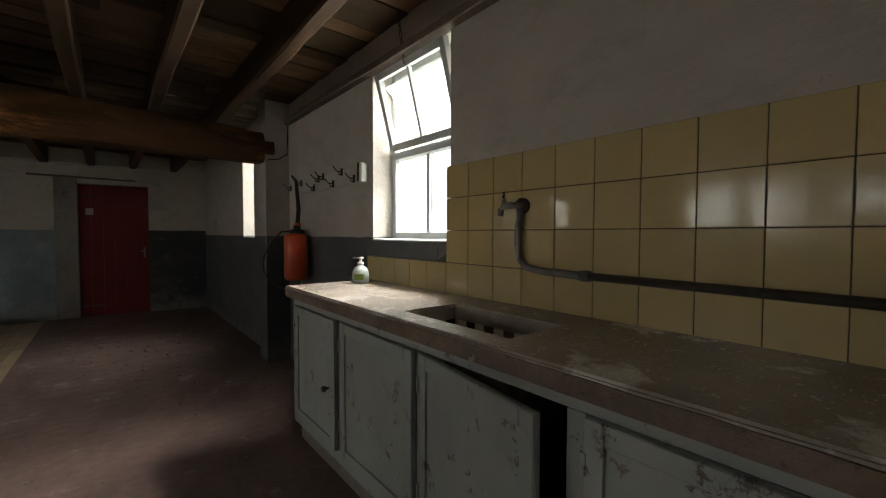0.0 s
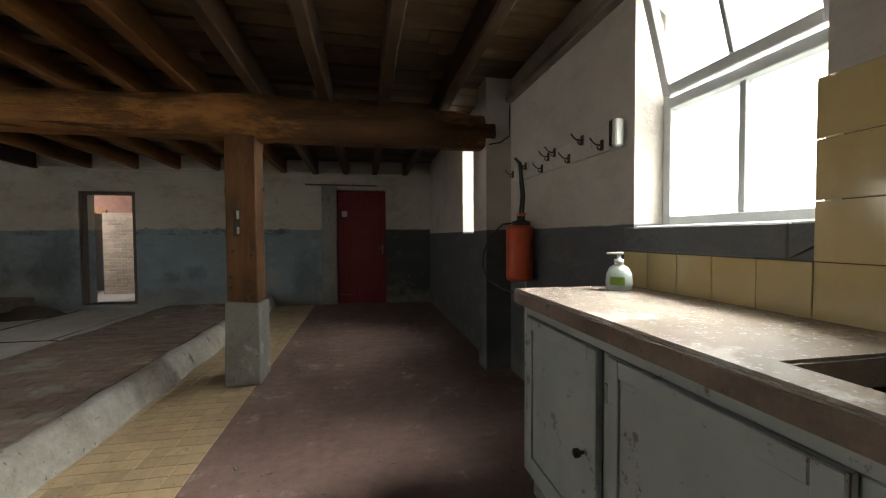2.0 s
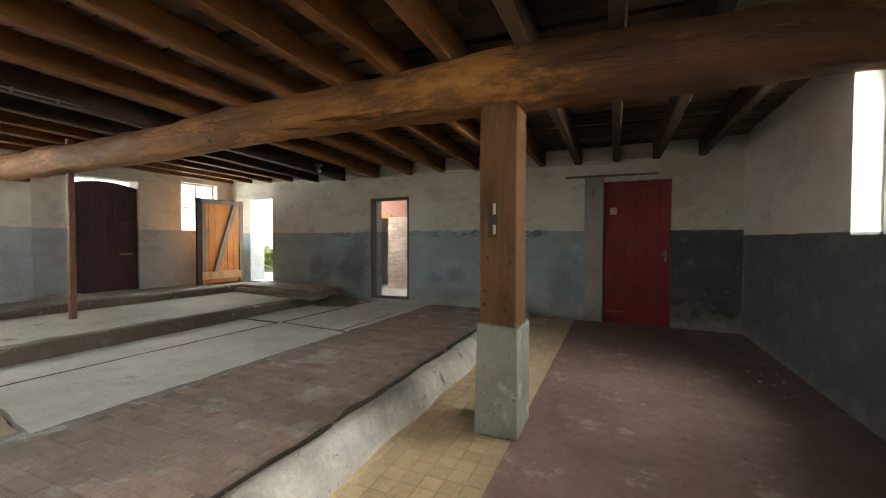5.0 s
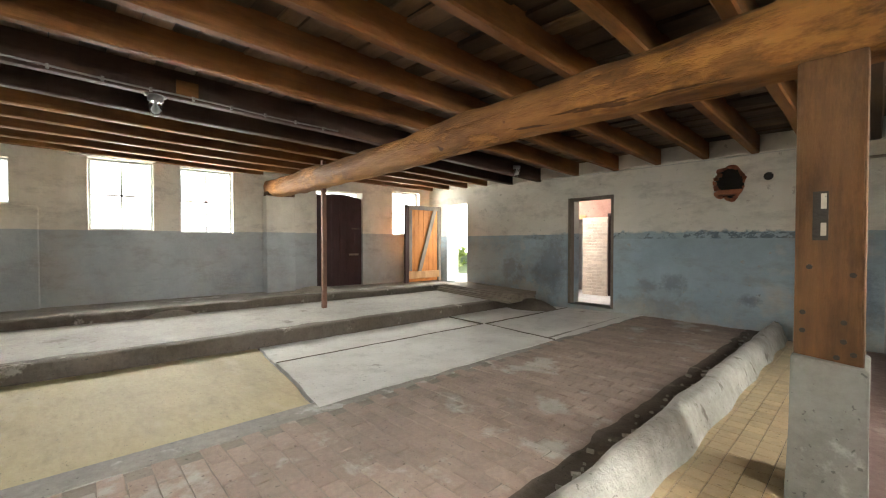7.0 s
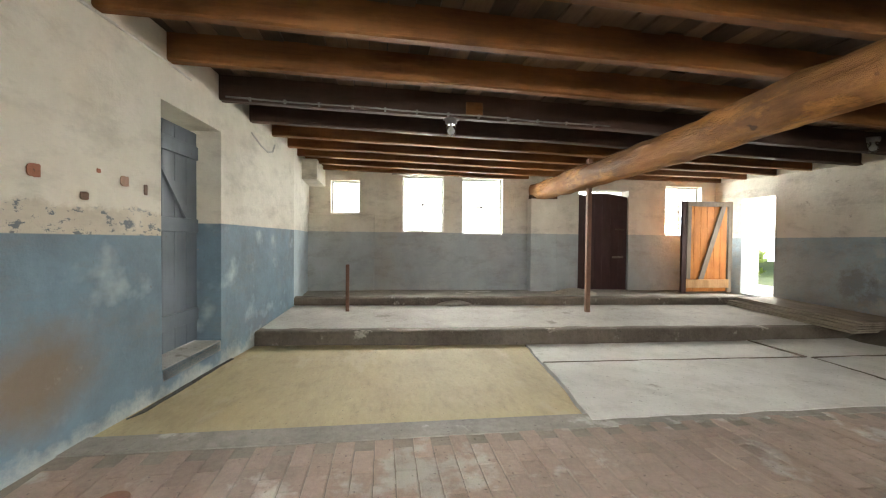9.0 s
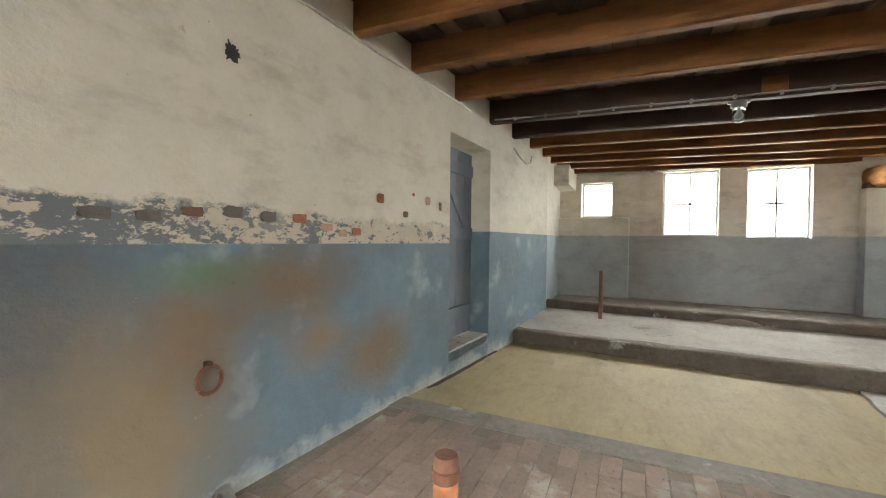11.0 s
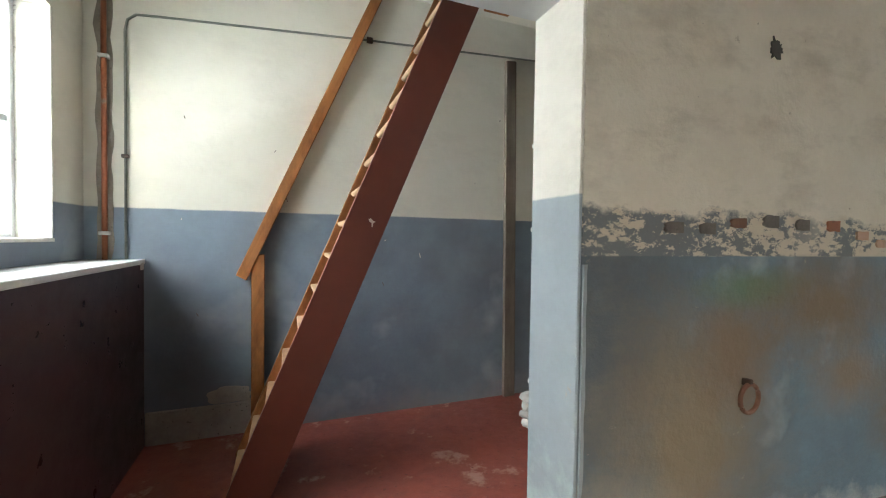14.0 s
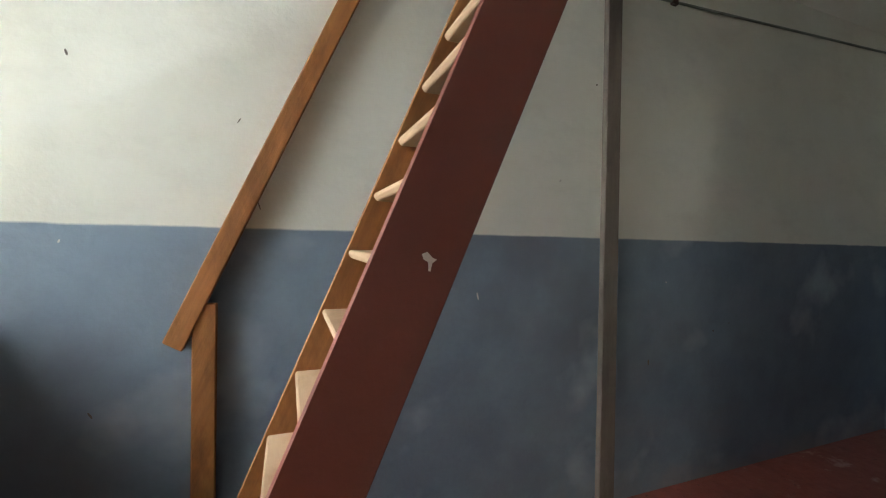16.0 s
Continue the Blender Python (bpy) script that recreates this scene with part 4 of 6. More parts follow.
prism(bm, low + [(edge[-1], 2.60), (edge[0], 2.60)], WX(3.2) - 0.1, WX(3.2) + 0.075, 'x')
single("wall_plate_ragged", bm, M_MAT, "ragged brown plate over the stable windows", "beam", "", "structure")

# kitchen window: fixed lower light, upper hopper tilted into the room on a chain
kw = thing("window_7", "white kitchen window with its tilted upper light open", "window", "", "structure", along((1.6, 1.75), (1.6, 2.55)) @ pose(0, 0, 1.19))
W, H, D, F = 0.80, 1.13, 0.15, 0.045
for d in ((0, F, D, D + 0.05, 0, H), (W - F, W, D, D + 0.05, 0, H), (F, W - F, D, D + 0.05, 0, 0.055), (F, W - F, D, D + 0.05, H - F, H), (F, W - F, D - 0.01, D + 0.05, 0.545, 0.595)):
    strip("window_frame", 0.004, kw, M_WHITEWOOD, *d)
strip("glazing_bar", 0.003, kw, M_WHITEWOOD, W / 2 - 0.014, W / 2 + 0.014, D + 0.008, D + 0.042, 0.055, 0.545)
for a, b in ((F, W / 2 - 0.014), (W / 2 + 0.014, W - F)):
    strip("pane", 0, kw, M_GLASS, a, b, D + 0.023, D + 0.027, 0.055, 0.545).visible_shadow = False
strip("window_sill", 0.006, kw, M_WHITEWOOD, 0.01, W - 0.01, 0.0, D, -0.012, 0.012)
hop = new("hopper_sash")
hop.parent = kw
hop.matrix_local = pose(0, D - 0.02, 0.60, 15)
hop["label"] = "tilted two-pane upper sash"
for d in ((F, F + 0.045, -0.02, 0.02, 0, 0.50), (W - F - 0.045, W - F, -0.02, 0.02, 0, 0.50), (F + 0.045, W - F - 0.045, -0.02, 0.02, 0, 0.045), (F + 0.045, W - F - 0.045, -0.02, 0.02, 0.455, 0.50)):
    strip("sash_frame", 0.004, hop, M_WHITEWOOD, *d)
strip("glazing_bar", 0.003, hop, M_WHITEWOOD, W / 2 - 0.011, W / 2 + 0.011, -0.014, 0.014, 0.045, 0.455)
for a, b in ((F + 0.045, W / 2 - 0.011), (W / 2 + 0.011, W - F - 0.045)):
    strip("pane", 0, hop, M_GLASS, a, b, -0.002, 0.002, 0.045, 0.455).visible_shadow = False
bm = bmesh.new()
for i in range(9):
    c = Vector((0.40, -0.02 - 0.006 * i, 1.065 + 0.034 * i))
    ring = [c + (Vector((0.008 * math.cos(t), 0, 0.02 * math.sin(t))) if i % 2 else Vector((0, 0.008 * math.cos(t), 0.02 * math.sin(t)))) for t in [k * math.pi / 5 for k in range(11)]]
    tube(bm, ring, 0.003, 5, False)
part("chain", bm, M_IRON, kw, "hanging iron chain")
single("window_sill_plaster", boxes((1.58, 1.602, 1.83, 2.60, 1.085, 1.195), w=0.006), M_KITCHEN, "dark grey plaster strip under the window", "trim", "", "structure")
bm = bmesh.new()
prism(bm, [(1.83, 1.19), (1.83, 1.09), (1.76, 1.13), (1.70, 1.19)], 1.585, 1.602, 'x')
single("window_sill_corner", bm, M_KITCHEN, "rounded end of the dark plaster strip", "trim", "", "structure")


# ---- doors ----
def strap(parent, x0, x1, y, z, material=None, name="strap_hinge"):
    bm = bmesh.new()
    prism(bm, [(x0, z - 0.018), (x1, z - 0.007), (x1, z + 0.007), (x0, z + 0.018)], y - 0.008, y)
    bm2 = tube(bm, [(x0 - 0.012, y - 0.008, z - 0.03), (x0 - 0.012, y - 0.008, z + 0.03)], 0.011, 8)
    return part(name, bm, material or M_IRON, parent, "wrought iron strap hinge")


m = along((0.715, DY(0.715)), (-0.11, DY(-0.11)))
rd = thing("door_1", "closed dark red plank door with a paper notice", "door", "", "structure", m)
for i in range(6):
    strip("plank", 0.004, rd, M_REDPAINT, 0.006 + i * 0.1355, 0.006 + (i + 1) * 0.1355 - 0.002, 0.03, 0.07, 0.01, 1.945)
strip("door_frame", 0.004, rd, M_REDPAINT, -0.03, 0.004, 0.02, 0.10, 0, 1.96)
strip("door_frame", 0.004, rd, M_REDPAINT, 0.821, 0.825, 0.02, 0.10, 0, 1.96)
bm = bmesh.new()
prism(bm, [(0.86, 0.155), (0.55, 0.148), (0.55, 0.165), (0.86, 0.175)], 0.018, 0.028)
part("strap_hinge", bm, M_GREYWOOD, rd, "worn strap hinge")
bm = bmesh.new()
prism(bm, [(0.88, 1.755), (0.62, 1.762), (0.62, 1.778), (0.88, 1.795)], 0.018, 0.028)
part("strap_hinge", bm, M_IRON, rd, "dark strap hinge")
for hx in (0.65, 0.70, 0.76, 0.82):
    bm = bmesh.new()
    tube(bm, [(hx, 0.018, 1.772), (hx, 0.012, 1.772)], [0.007, 0.004], 8)
    part("stud", bm, M_STEEL, rd)
strip("paper_notice", 0, rd, M_PAPER, 0.655, 0.745, 0.0255, 0.0285, 1.50, 1.60, label="small pale paper notice")
hd = strip("door_handle", 0.004, rd, M_STEEL, 0.045, 0.07, 0.015, 0.029, 0.86, 1.02, label="narrow metal handle plate")
bm = bmesh.new()
tube(bm, [(0.057, 0.02, 0.96), (0.057, -0.03, 0.96), (0.11, -0.035, 0.96)], 0.008, 8)
part("lever", bm, M_STEEL, hd)
single("door_jamb", boxes((-0.36, -0.112, DY(-0.2) - 0.016, DY(-0.2) + 0.05, 0.0, 2.05), w=0.01), M_CONCRETE, "bare grey cement jamb beside the red door", "trim", "", "structure")
bm = bmesh.new()
prism(bm, [(-0.62, 2.03), (0.85, 2.02), (0.85, 2.045), (-0.62, 2.055)], DY(0) - 0.03, DY(0) + 0.05)
single("door_lintel", bm, M_GREYWOOD, "thin grey timber ledge over the red door", "trim", "", "structure")
# unseen near-black panel added to close the space behind the planks
single("wall_behind_door", boxes((-0.3, 0.9, 8.45, 8.6, -0.2, 2.2)), M_NEARBLACK, "dark closed space behind the red door", "wall", "", "structure")

# arched dark door of the window wall
dd = thing("door_2", "closed dark maroon stable door with arched head", "door", "", "structure", wwin(6.64, 5.62))
for i in range(6):
    x0, x1 = 0.004 + i * 0.1695, 0.004 + (i + 1) * 0.1695 - 0.003
    top = [2.21 - 0.05 - 0.085 * ((x - 0.51) / 0.51) ** 2 for x in (x0, x1)]
    bm = bmesh.new()
    prism(bm, [(x0, 0.225), (x1, 0.225), (x1, top[1]), (x0, top[0])], 0.06, 0.10)
    part("plank", bm, M_DARKDOOR, dd)
strip("door_bar", 0.004, dd, M_GREYWOOD, 0.08, 0.30, 0.035, 0.06, 0.86, 0.90, label="pale sliding bolt bar")
strip("latch", 0.003, dd, M_IRON, 0.05, 0.24, 0.045, 0.06, 1.42, 1.45)
strip("frame_edge", 0.004, dd, M_DARKDOOR, 0.93, 1.02, 0.01, 0.058, 0.22, 2.12)

# open board door of the yard doorway
sd = thing("door_3", "orange varnished plank door standing open on its ledges", "door", "", "structure", Matrix.Translation((-7.40, 8.30, 0.0)) @ pose(0, 0, 0, 0, 0, -92))
for i in range(6):
    strip("plank", 0.003, sd, M_ORANGE, 0.10 + i * 0.135, 0.10 + (i + 1) * 0.135 - 0.003, 0.0, 0.025, 0.27, 1.93)
strip("stile", 0.004, sd, M_DARKDOOR, 0.925, 1.02, -0.005, 0.045, 0.25, 1.96, label="dark red closing stile")
strip("stile", 0.004, sd, M_GREYWOOD, 0.0, 0.085, 0.0, 0.045, 0.25, 1.96)
strip("ledge", 0.004, sd, M_PINE, 0.06, 0.93, 0.026, 0.05, 0.34, 0.50)
strip("ledge", 0.004, sd, M_GREYWOOD, 0.06, 0.93, 0.026, 0.05, 1.86, 1.95)
strip("stile", 0.004, sd, M_GREYWOOD, 0.84, 0.924, 0.026, 0.05, 0.51, 1.855)
bm = bmesh.new()
prism(bm, [(0.58, 0.5), (0.68, 0.5), (0.24, 1.86), (0.14, 1.86)], 0.027, 0.05)
part("brace", bm, M_GREYWOOD, sd)
# brick jamb of the yard doorway, course by course
jb = thing("door_jamb_brick", "bare brick jamb of the open yard doorway", "wall", "", "structure")
me_brick = mesh_of("brick", boxes((-0.1, 0.1, -0.05, 0.05, -0.027, 0.027), w=0.004))
me_brick.materials.append(M_BRICKRED)
for r in range(27):
    for c in range(2):
        ob = new("brick", me_brick)
        ob.parent = jb
        ob.matrix_local = pose(-7.275 - 0.05, DY(-7.3) + 0.08 + c * 0.16 + (r % 2) * 0.05, 0.29 + r * 0.0635, 0, 0, 90) @ Matrix.Diagonal((0.75, 1.0, 1, 1))

# niche door of the partition
nd = thing("door_4", "blue-grey ledged plank door set back in the partition", "door", "", "structure", along((-4.66, PY(-4.66)), (-3.785, PY(-3.785))))
for i in range(5):
    strip("plank", 0.003, nd, M_BLUEDOOR, 0.01 + i * 0.171, 0.01 + (i + 1) * 0.171 - 0.004, 0.215, 0.24, 0.235, 2.14)
for z in (0.48, 1.29, 1.95):
    strip("ledge", 0.004, nd, M_BLUEDOOR, 0.03, 0.84, 0.188, 0.2145, z - 0.06, z + 0.06)
bm = bmesh.new()
prism(bm, [(0.12, 1.352), (0.22, 1.352), (0.70, 1.888), (0.60, 1.888)], 0.192, 0.214)
part("brace", bm, M_BLUEDOOR, nd)
strip("threshold", 0.008, nd, M_CONCRETE, 0.0, 0.873, 0.0, 0.29, 0.12, 0.222, label="dusty cement threshold")

# ---- passage room ----
single("passage_floor", boxes((-5.9, -2.2, 8.3, 12.2, -0.1, 0.085)), M_SLAB, "pale dusty floor of the passage room", "floor", "", "structure")
# the opening is made up, out of view, to let the added lamp in
wall("passage_wall_left", (-5.45, 8.45), (-5.45, 12.2), 0.0, 2.6, 0.15, [(0.15, 0.95, 1.2, 2.3)], M_PINK, "pink plastered wall of the passage room")
wall("passage_wall_back", (-2.2, 9.72), (-5.45, 9.72), 0.0, 2.6, 0.2, [(2.33, 2.76, 0.0, 1.66)], M_PINK, "pink plastered back wall of the passage room")
single("passage_wall_right", boxes((-2.3, -2.15, 8.5, 12.2, 0, 2.6)), M_PINK, "pink plastered side wall", "wall", "", "structure")
single("passage_wall_far", boxes((-5.6, -2.2, 10.3, 10.5, 0, 2.6)), M_HALL, "grey wall far behind the inner doorway", "wall", "", "structure")
single("passage_ceiling", boxes((-5.9, -2.1, 8.4, 12.5, 2.6, 2.7)), M_CEIL, "dark boarded ceiling of the passage room", "ceiling", "", "structure")
single("passage_lintel", boxes((-4.99, -4.5, 9.69, 9.74, 1.62, 1.70), w=0.005), M_PINE, "pale timber lintel of the inner doorway", "trim", "", "structure")
bd = thing("door_6", "dark stained door leaf beside the whitewashed bricks", "door", "", "structure", pose(-4.03, 9.66, 0.09))
for i in range(4):
    strip("plank", 0.003, bd, M_DARKDOOR, i * 0.16, i * 0.16 + 0.157, 0.0, 0.03, 0.0, 1.62)
wb = thing("whitewashed_brick_wall", "whitewashed brick wall of the passage room", "wall", "", "structure")
part("core", boxes((-4.53, -4.012, 9.628, 9.715, 0.08, 1.64)), M_WHITEBRICK, wb)
me_wb = mesh_of("brick", boxes((-0.1, 0.1, -0.03, 0.03, -0.027, 0.027), w=0.004))
me_wb.materials.append(M_WHITEBRICK)
for r in range(24):
    for c in range(2):
        ob = new("brick", me_wb)
        ob.parent = wb
        ob.matrix_local = pose(-4.43 + c * 0.213 + (r % 2) * 0.1, 9.65, 0.12 + r * 0.0625)
pf = thing("passage_door_frame", "dark stained open door frame of the passage", "door frame", "", "structure", along((-3.265, DY(-3.265)), (-4.09, DY(-4.09))))
for d in ((0.0, 0.05, 0.02, 0.14, 0.09, 1.9), (0.775, 0.827, 0.02, 0.14, 0.09, 1.9), (0.05, 0.775, 0.02, 0.14, 1.85, 1.9)):
    strip("frame_piece", 0.004, pf, M_GREYWOOD, *d)
pd = thing("door_5", "dark door leaf standing open in the passage room", "door", "", "structure", pose(-3.315, 8.60, 0.09, 0, 0, 91))
for i in range(4):
    strip("plank", 0.003, pd, M_DARKDOOR, i * 0.2, i * 0.2 + 0.197, -0.02, 0.02, 0.01, 1.78)

# hole broken through the door wall
hole = thing("broken_hole", "ragged hole knocked through the plaster to the bricks", "hole", "", "structure")
random.seed(4)
yh = DY(-1.75)
for i in range(22):
    a = 2 * math.pi * i / 22
    c = Vector((-1.735 + 0.18 * math.cos(a), yh + random.uniform(0.06, 0.11), 1.92 + 0.225 * math.sin(a)))
    ob = new("brick", me_brick)
    ob.parent = hole
    ob.matrix_local = Matrix.Translation(c) @ pose(0, 0, 0, random.uniform(-25, 25), random.uniform(-25, 25), random.uniform(-40, 40)) @ Matrix.Diagonal((random.uniform(0.25, 0.45), 0.9, random.uniform(0.7, 1.1), 1))
bm = bmesh.new()
loops = []
for k in range(48):
    a = 2 * math.pi * k / 48
    ca, sa = math.cos(a), math.sin(a)
    q = 1.0 / max(abs(ca) / 0.226, abs(sa) / 0.274)
    r = 1.0 / math.hypot(ca / (0.172 if ca > 0 else 0.182), sa / (0.225 if sa > 0 else 0.245))
    r *= 1.0 + 0.16 * noise.noise(Vector((ca * 2.1, sa * 2.1, 2.0))) + 0.09 * noise.noise(Vector((ca * 6, sa * 6, 4.0)))
    r = min(r, q - 0.012)
    at = [(-1.733 + ca * m, 1.92 + sa * m) for m in (q, r, r * 1.04)]
    loops.append([bm.verts.new((at[0][0], yh - 0.002, at[0][1])), bm.verts.new((at[1][0], yh - 0.004, at[1][1])), bm.verts.new((at[2][0], yh + 0.10, at[2][1])), bm.verts.new((at[0][0], yh + 0.10, at[0][1]))])
for k in range(48):
    p, q = loops[k], loops[(k + 1) % 48]
    for e in range(3):
        bm.faces.new((p[e], p[e + 1], q[e + 1], q[e]))
part("plaster_edge", bm, M_DOORWALL, hole, "broken whitewashed plaster edge")
# near-black back gives the hole its depth of shade by colour
part("hole_back", boxes((-1.97, -1.52, yh + 0.26, yh + 0.30, 1.68, 2.18)), M_NEARBLACK, hole)
part("hole_shelf", boxes((-1.86, -1.60, yh + 0.02, yh + 0.22, 1.77, 1.83), w=0.006), M_BRICKRED, hole, "bare orange brick in the hole")
bm = bmesh.new()
tube(bm, [(-1.33, DY(-1.33) + 0.02, 1.95), (-1.33, DY(-1.33) - 0.004, 1.95)], [0.035, 0.05], 9)
# shallow black plug, the hole's inner shade as colour
single("small_wall_hole", bm, M_NEARBLACK, "small dark hole in the plaster", "hole", "", "structure")


# ---- kitchen ----
def slab_with_hole(xs, ys, z0, z1, skip, jitter=0.0):
    """A worktop with one cell left out."""
    bm = bmesh.new()
    cache = {}

    def vert(i, k, top):
        if (i, k, top) not in cache:
            x = xs[i]
            if i == 0:
                x += 0.006 * noise.noise(Vector((ys[k] * 5, 0, top * 3)))
            cache[i, k, top] = bm.verts.new((x, ys[k], z1 if top else z0))
        return cache[i, k, top]

    def solid(i, k):
        return 0 <= i < len(xs) - 1 and 0 <= k < len(ys) - 1 and not skip(i, k)
    for i in range(len(xs) - 1):
        for k in range(len(ys) - 1):
            if not solid(i, k):
                continue
            for top in (0, 1):
                bm.faces.new([vert(*c, top) for c in ((i, k), (i + 1, k), (i + 1, k + 1), (i, k + 1))])
            for di, dk, e in ((-1, 0, ((i, k), (i, k + 1))), (1, 0, ((i + 1, k), (i + 1, k + 1))), (0, -1, ((i, k), (i + 1, k))), (0, 1, ((i, k + 1), (i + 1, k + 1)))):
                if not solid(i + di, k + dk):
                    bm.faces.new([vert(*e[0], 0), vert(*e[1], 0), vert(*e[1], 1), vert(*e[0], 1)])
    bmesh.ops.recalc_face_normals(bm, faces=bm.faces)
    sharp = [e for e in bm.edges if len(e.link_faces) == 2 and e.calc_face_angle() > 1.0]
    bmesh.ops.bevel(bm, geom=sharp, offset=0.007, segments=2, affect='EDGES')
    return bm


ysw = [-0.19 + 0.0999 * i for i in range(12)] + [0.925] + [0.925 + 0.1075 * i for i in range(1, 6)] + [1.462 + 0.111 * i for i in range(1, 11)]
ysw = sorted(set(round(v, 4) for v in ysw))
worktop = thing("worktop", "worn brown stone worktop with a sink cut in", "worktop")
part("slab", slab_with_hole([1.017, 1.125, 1.385, 1.594], ysw, 0.862, 0.925, lambda i, k: i == 1 and 0.92 < (ysw[k] + ysw[k + 1]) / 2 < 1.46), M_TERRAZZO, worktop)
# added strip along the front, carries the edge's painted shade
bm = bmesh.new()
rim = []
for y in [-0.18 + 0.04 * i for i in range(68)]:
    e = 0.004 * noise.noise(Vector((y * 9, 0, 0)))
    rim.append([bm.verts.new((1.0105 + e * 0.5, y, 0.866)), bm.verts.new((1.0105 + e * 0.5, y, 0.913 + e)), bm.verts.new((1.021, y, 0.913 + e)), bm.verts.new((1.021, y, 0.866))])
for p, q in zip(rim, rim[1:]):
    for e in range(4):
        bm.faces.new((p[e], q[e], q[(e + 1) % 4], p[(e + 1) % 4]))
bm.faces.new(rim[0])
bm.faces.new(rim[-1][::-1])
part("front_edge", bm, M_EDGE, worktop, "rough brown front edge with shade in its colour")
sink = thing("sink", "sunken sink lined with black and white chequered tiles", "sink")
part("shell", boxes((1.10, 1.41, 0.90, 0.918, 0.63, 0.861), (1.10, 1.41, 1.469, 1.487, 0.63, 0.861), (1.10, 1.118, 0.918, 1.469, 0.63, 0.861), (1.392, 1.41, 0.918, 1.469, 0.63, 0.861), (1.118, 1.392, 0.918, 1.469, 0.615, 0.648)), M_TERRAZZO, sink, "stone sink trough")
tw = 0.0525
for wallside in range(4):
    n = 10 if wallside < 2 else 5
    for i in range(n):
        for r in range(4):
            z = 0.651 + r * tw
            dark = (i + r) % 2
            e = 0.0015
            if wallside == 0:
                d = (1.386, 1.391, 0.921 + i * tw + e, 0.921 + (i + 1) * tw - e, z + e, z + tw - e)
            elif wallside == 1:
                d = (1.119, 1.124, 0.921 + i * tw + e, 0.921 + (i + 1) * tw - e, z + e, z + tw - e)
            elif wallside == 2:
                d = (1.124 + i * tw + e, 1.124 + (i + 1) * tw - e, 0.919, 0.924, z + e, z + tw - e)
            else:
                d = (1.124 + i * tw + e, 1.124 + (i + 1) * tw - e, 1.463, 1.468, z + e, z + tw - e)
            part("tile", boxes(d), M_SINKDARK if dark else M_SINKPALE, sink)

cab = thing("base_cabinet", "worn white painted base cabinet with one door ajar", "cabinet")
part("plinth", boxes((1.10, 1.58, -0.15, 2.54, 0.0, 0.115), w=0.004), M_DIRTY, cab, "dark masonry plinth")
part("end_panel", boxes((1.062, 1.59, 2.536, 2.556, 0.115, 0.861), w=0.003), M_CABWHITE, cab)
part("bottom_rail", boxes((1.062, 1.10, -0.15, 2.535, 0.115, 0.185), w=0.003), M_CABWHITE, cab)
part("top_rail", boxes((1.062, 1.10, -0.15, 2.535, 0.815, 0.861), w=0.003), M_CABWHITE, cab)
# back coloured near-black for the shade inside the cabinet
part("back_board", boxes((1.55, 1.575, -0.15, 2.44, 0.12, 0.86)), M_NEARBLACK, cab)
for y in (2.505, 1.915, 1.28, 0.66, -0.12):
    part("stile", boxes((1.064, 1.10, y - 0.025, y + 0.03, 0.186, 0.814), w=0.003), M_CABWHITE, cab)


def cab_door(y0, y1, knob, swing=0.0):
    """A framed door; hinged at its far end when it stands ajar."""
    w, h = y1 - y0, 0.635
    d = new("door")
    d.parent = cab
    d.matrix_local = Matrix.Translation((1.060, y1, 0.182)) @ pose(0, 0, 0, 0, 0, -90 - swing)
    part("panel", boxes((0.0, w, -0.012, 0.0, 0.0, h)), M_CABWHITE, d)
    for r in ((0.0, 0.05, -0.022, -0.0125, 0, h), (w - 0.05, w, -0.022, -0.0125, 0, h), (0.0505, w - 0.0505, -0.022, -0.0125, 0, 0.05), (0.0505, w - 0.0505, -0.022, -0.0125, h - 0.05, h)):
        part("moulding", boxes(r, w=0.003), M_CABWHITE, d)
    if knob:
        bm = bmesh.new()
        tube(bm, [(w - 0.07, d, 0.29) for d in (-0.02, -0.03, -0.036, -0.05, -0.055)], [0.006, 0.006, 0.014, 0.015, 0.008], 12)
        part("knob", bm, M_IRON, d, "small dark turned knob", True)
    for z in (0.12, 0.5):
        part("hinge", boxes((-0.008, 0.008, -0.026, -0.0135, z, z + 0.055), w=0.002), M_CABWHITE, d)
    return d


cab_door(1.945, 2.475, True)
cab_door(1.305, 1.89, False)
cab_door(0.70, 1.262, False, 8.0)
cab_door(-0.08, 0.63, False)

# soap bottle
soap = thing("soap_bottle", "clear green soap pump bottle on the worktop", "bottle", "", "", pose(1.43, 2.41, 0.925, 0, 0, -44) @ Matrix.Diagonal((1.4, 1.5, 1.08, 1)))
bm = bmesh.new()
lathe(bm, [(0.030, 0.0), (0.037, 0.006), (0.039, 0.03), (0.037, 0.065), (0.028, 0.09), (0.013, 0.102), (0.012, 0.106)], seg=24, flat=0.7)
part("body", bm, M_SOAP, soap, "pale green plastic body", True)
bm = bmesh.new()
lathe(bm, [(0.013, 0.106), (0.014, 0.108), (0.014, 0.122), (0.006, 0.124), (0.006, 0.140), (0.012, 0.141), (0.013, 0.150), (0.004, 0.152)], seg=16)
box(bm, -0.035, 0.0, -0.006, 0.006, 0.141, 0.150)
part("pump", bm, M_SOAPCAP, soap, "white pump head", True)
bm = bmesh.new()
vv = [[bm.verts.new((0.0398 * math.cos(-math.pi / 2 - 0.55 + 1.1 * k / 8), 0.7 * 0.0405 * math.sin(-math.pi / 2 - 0.55 + 1.1 * k / 8), z)) for k in range(9)] for z in (0.022, 0.055)]
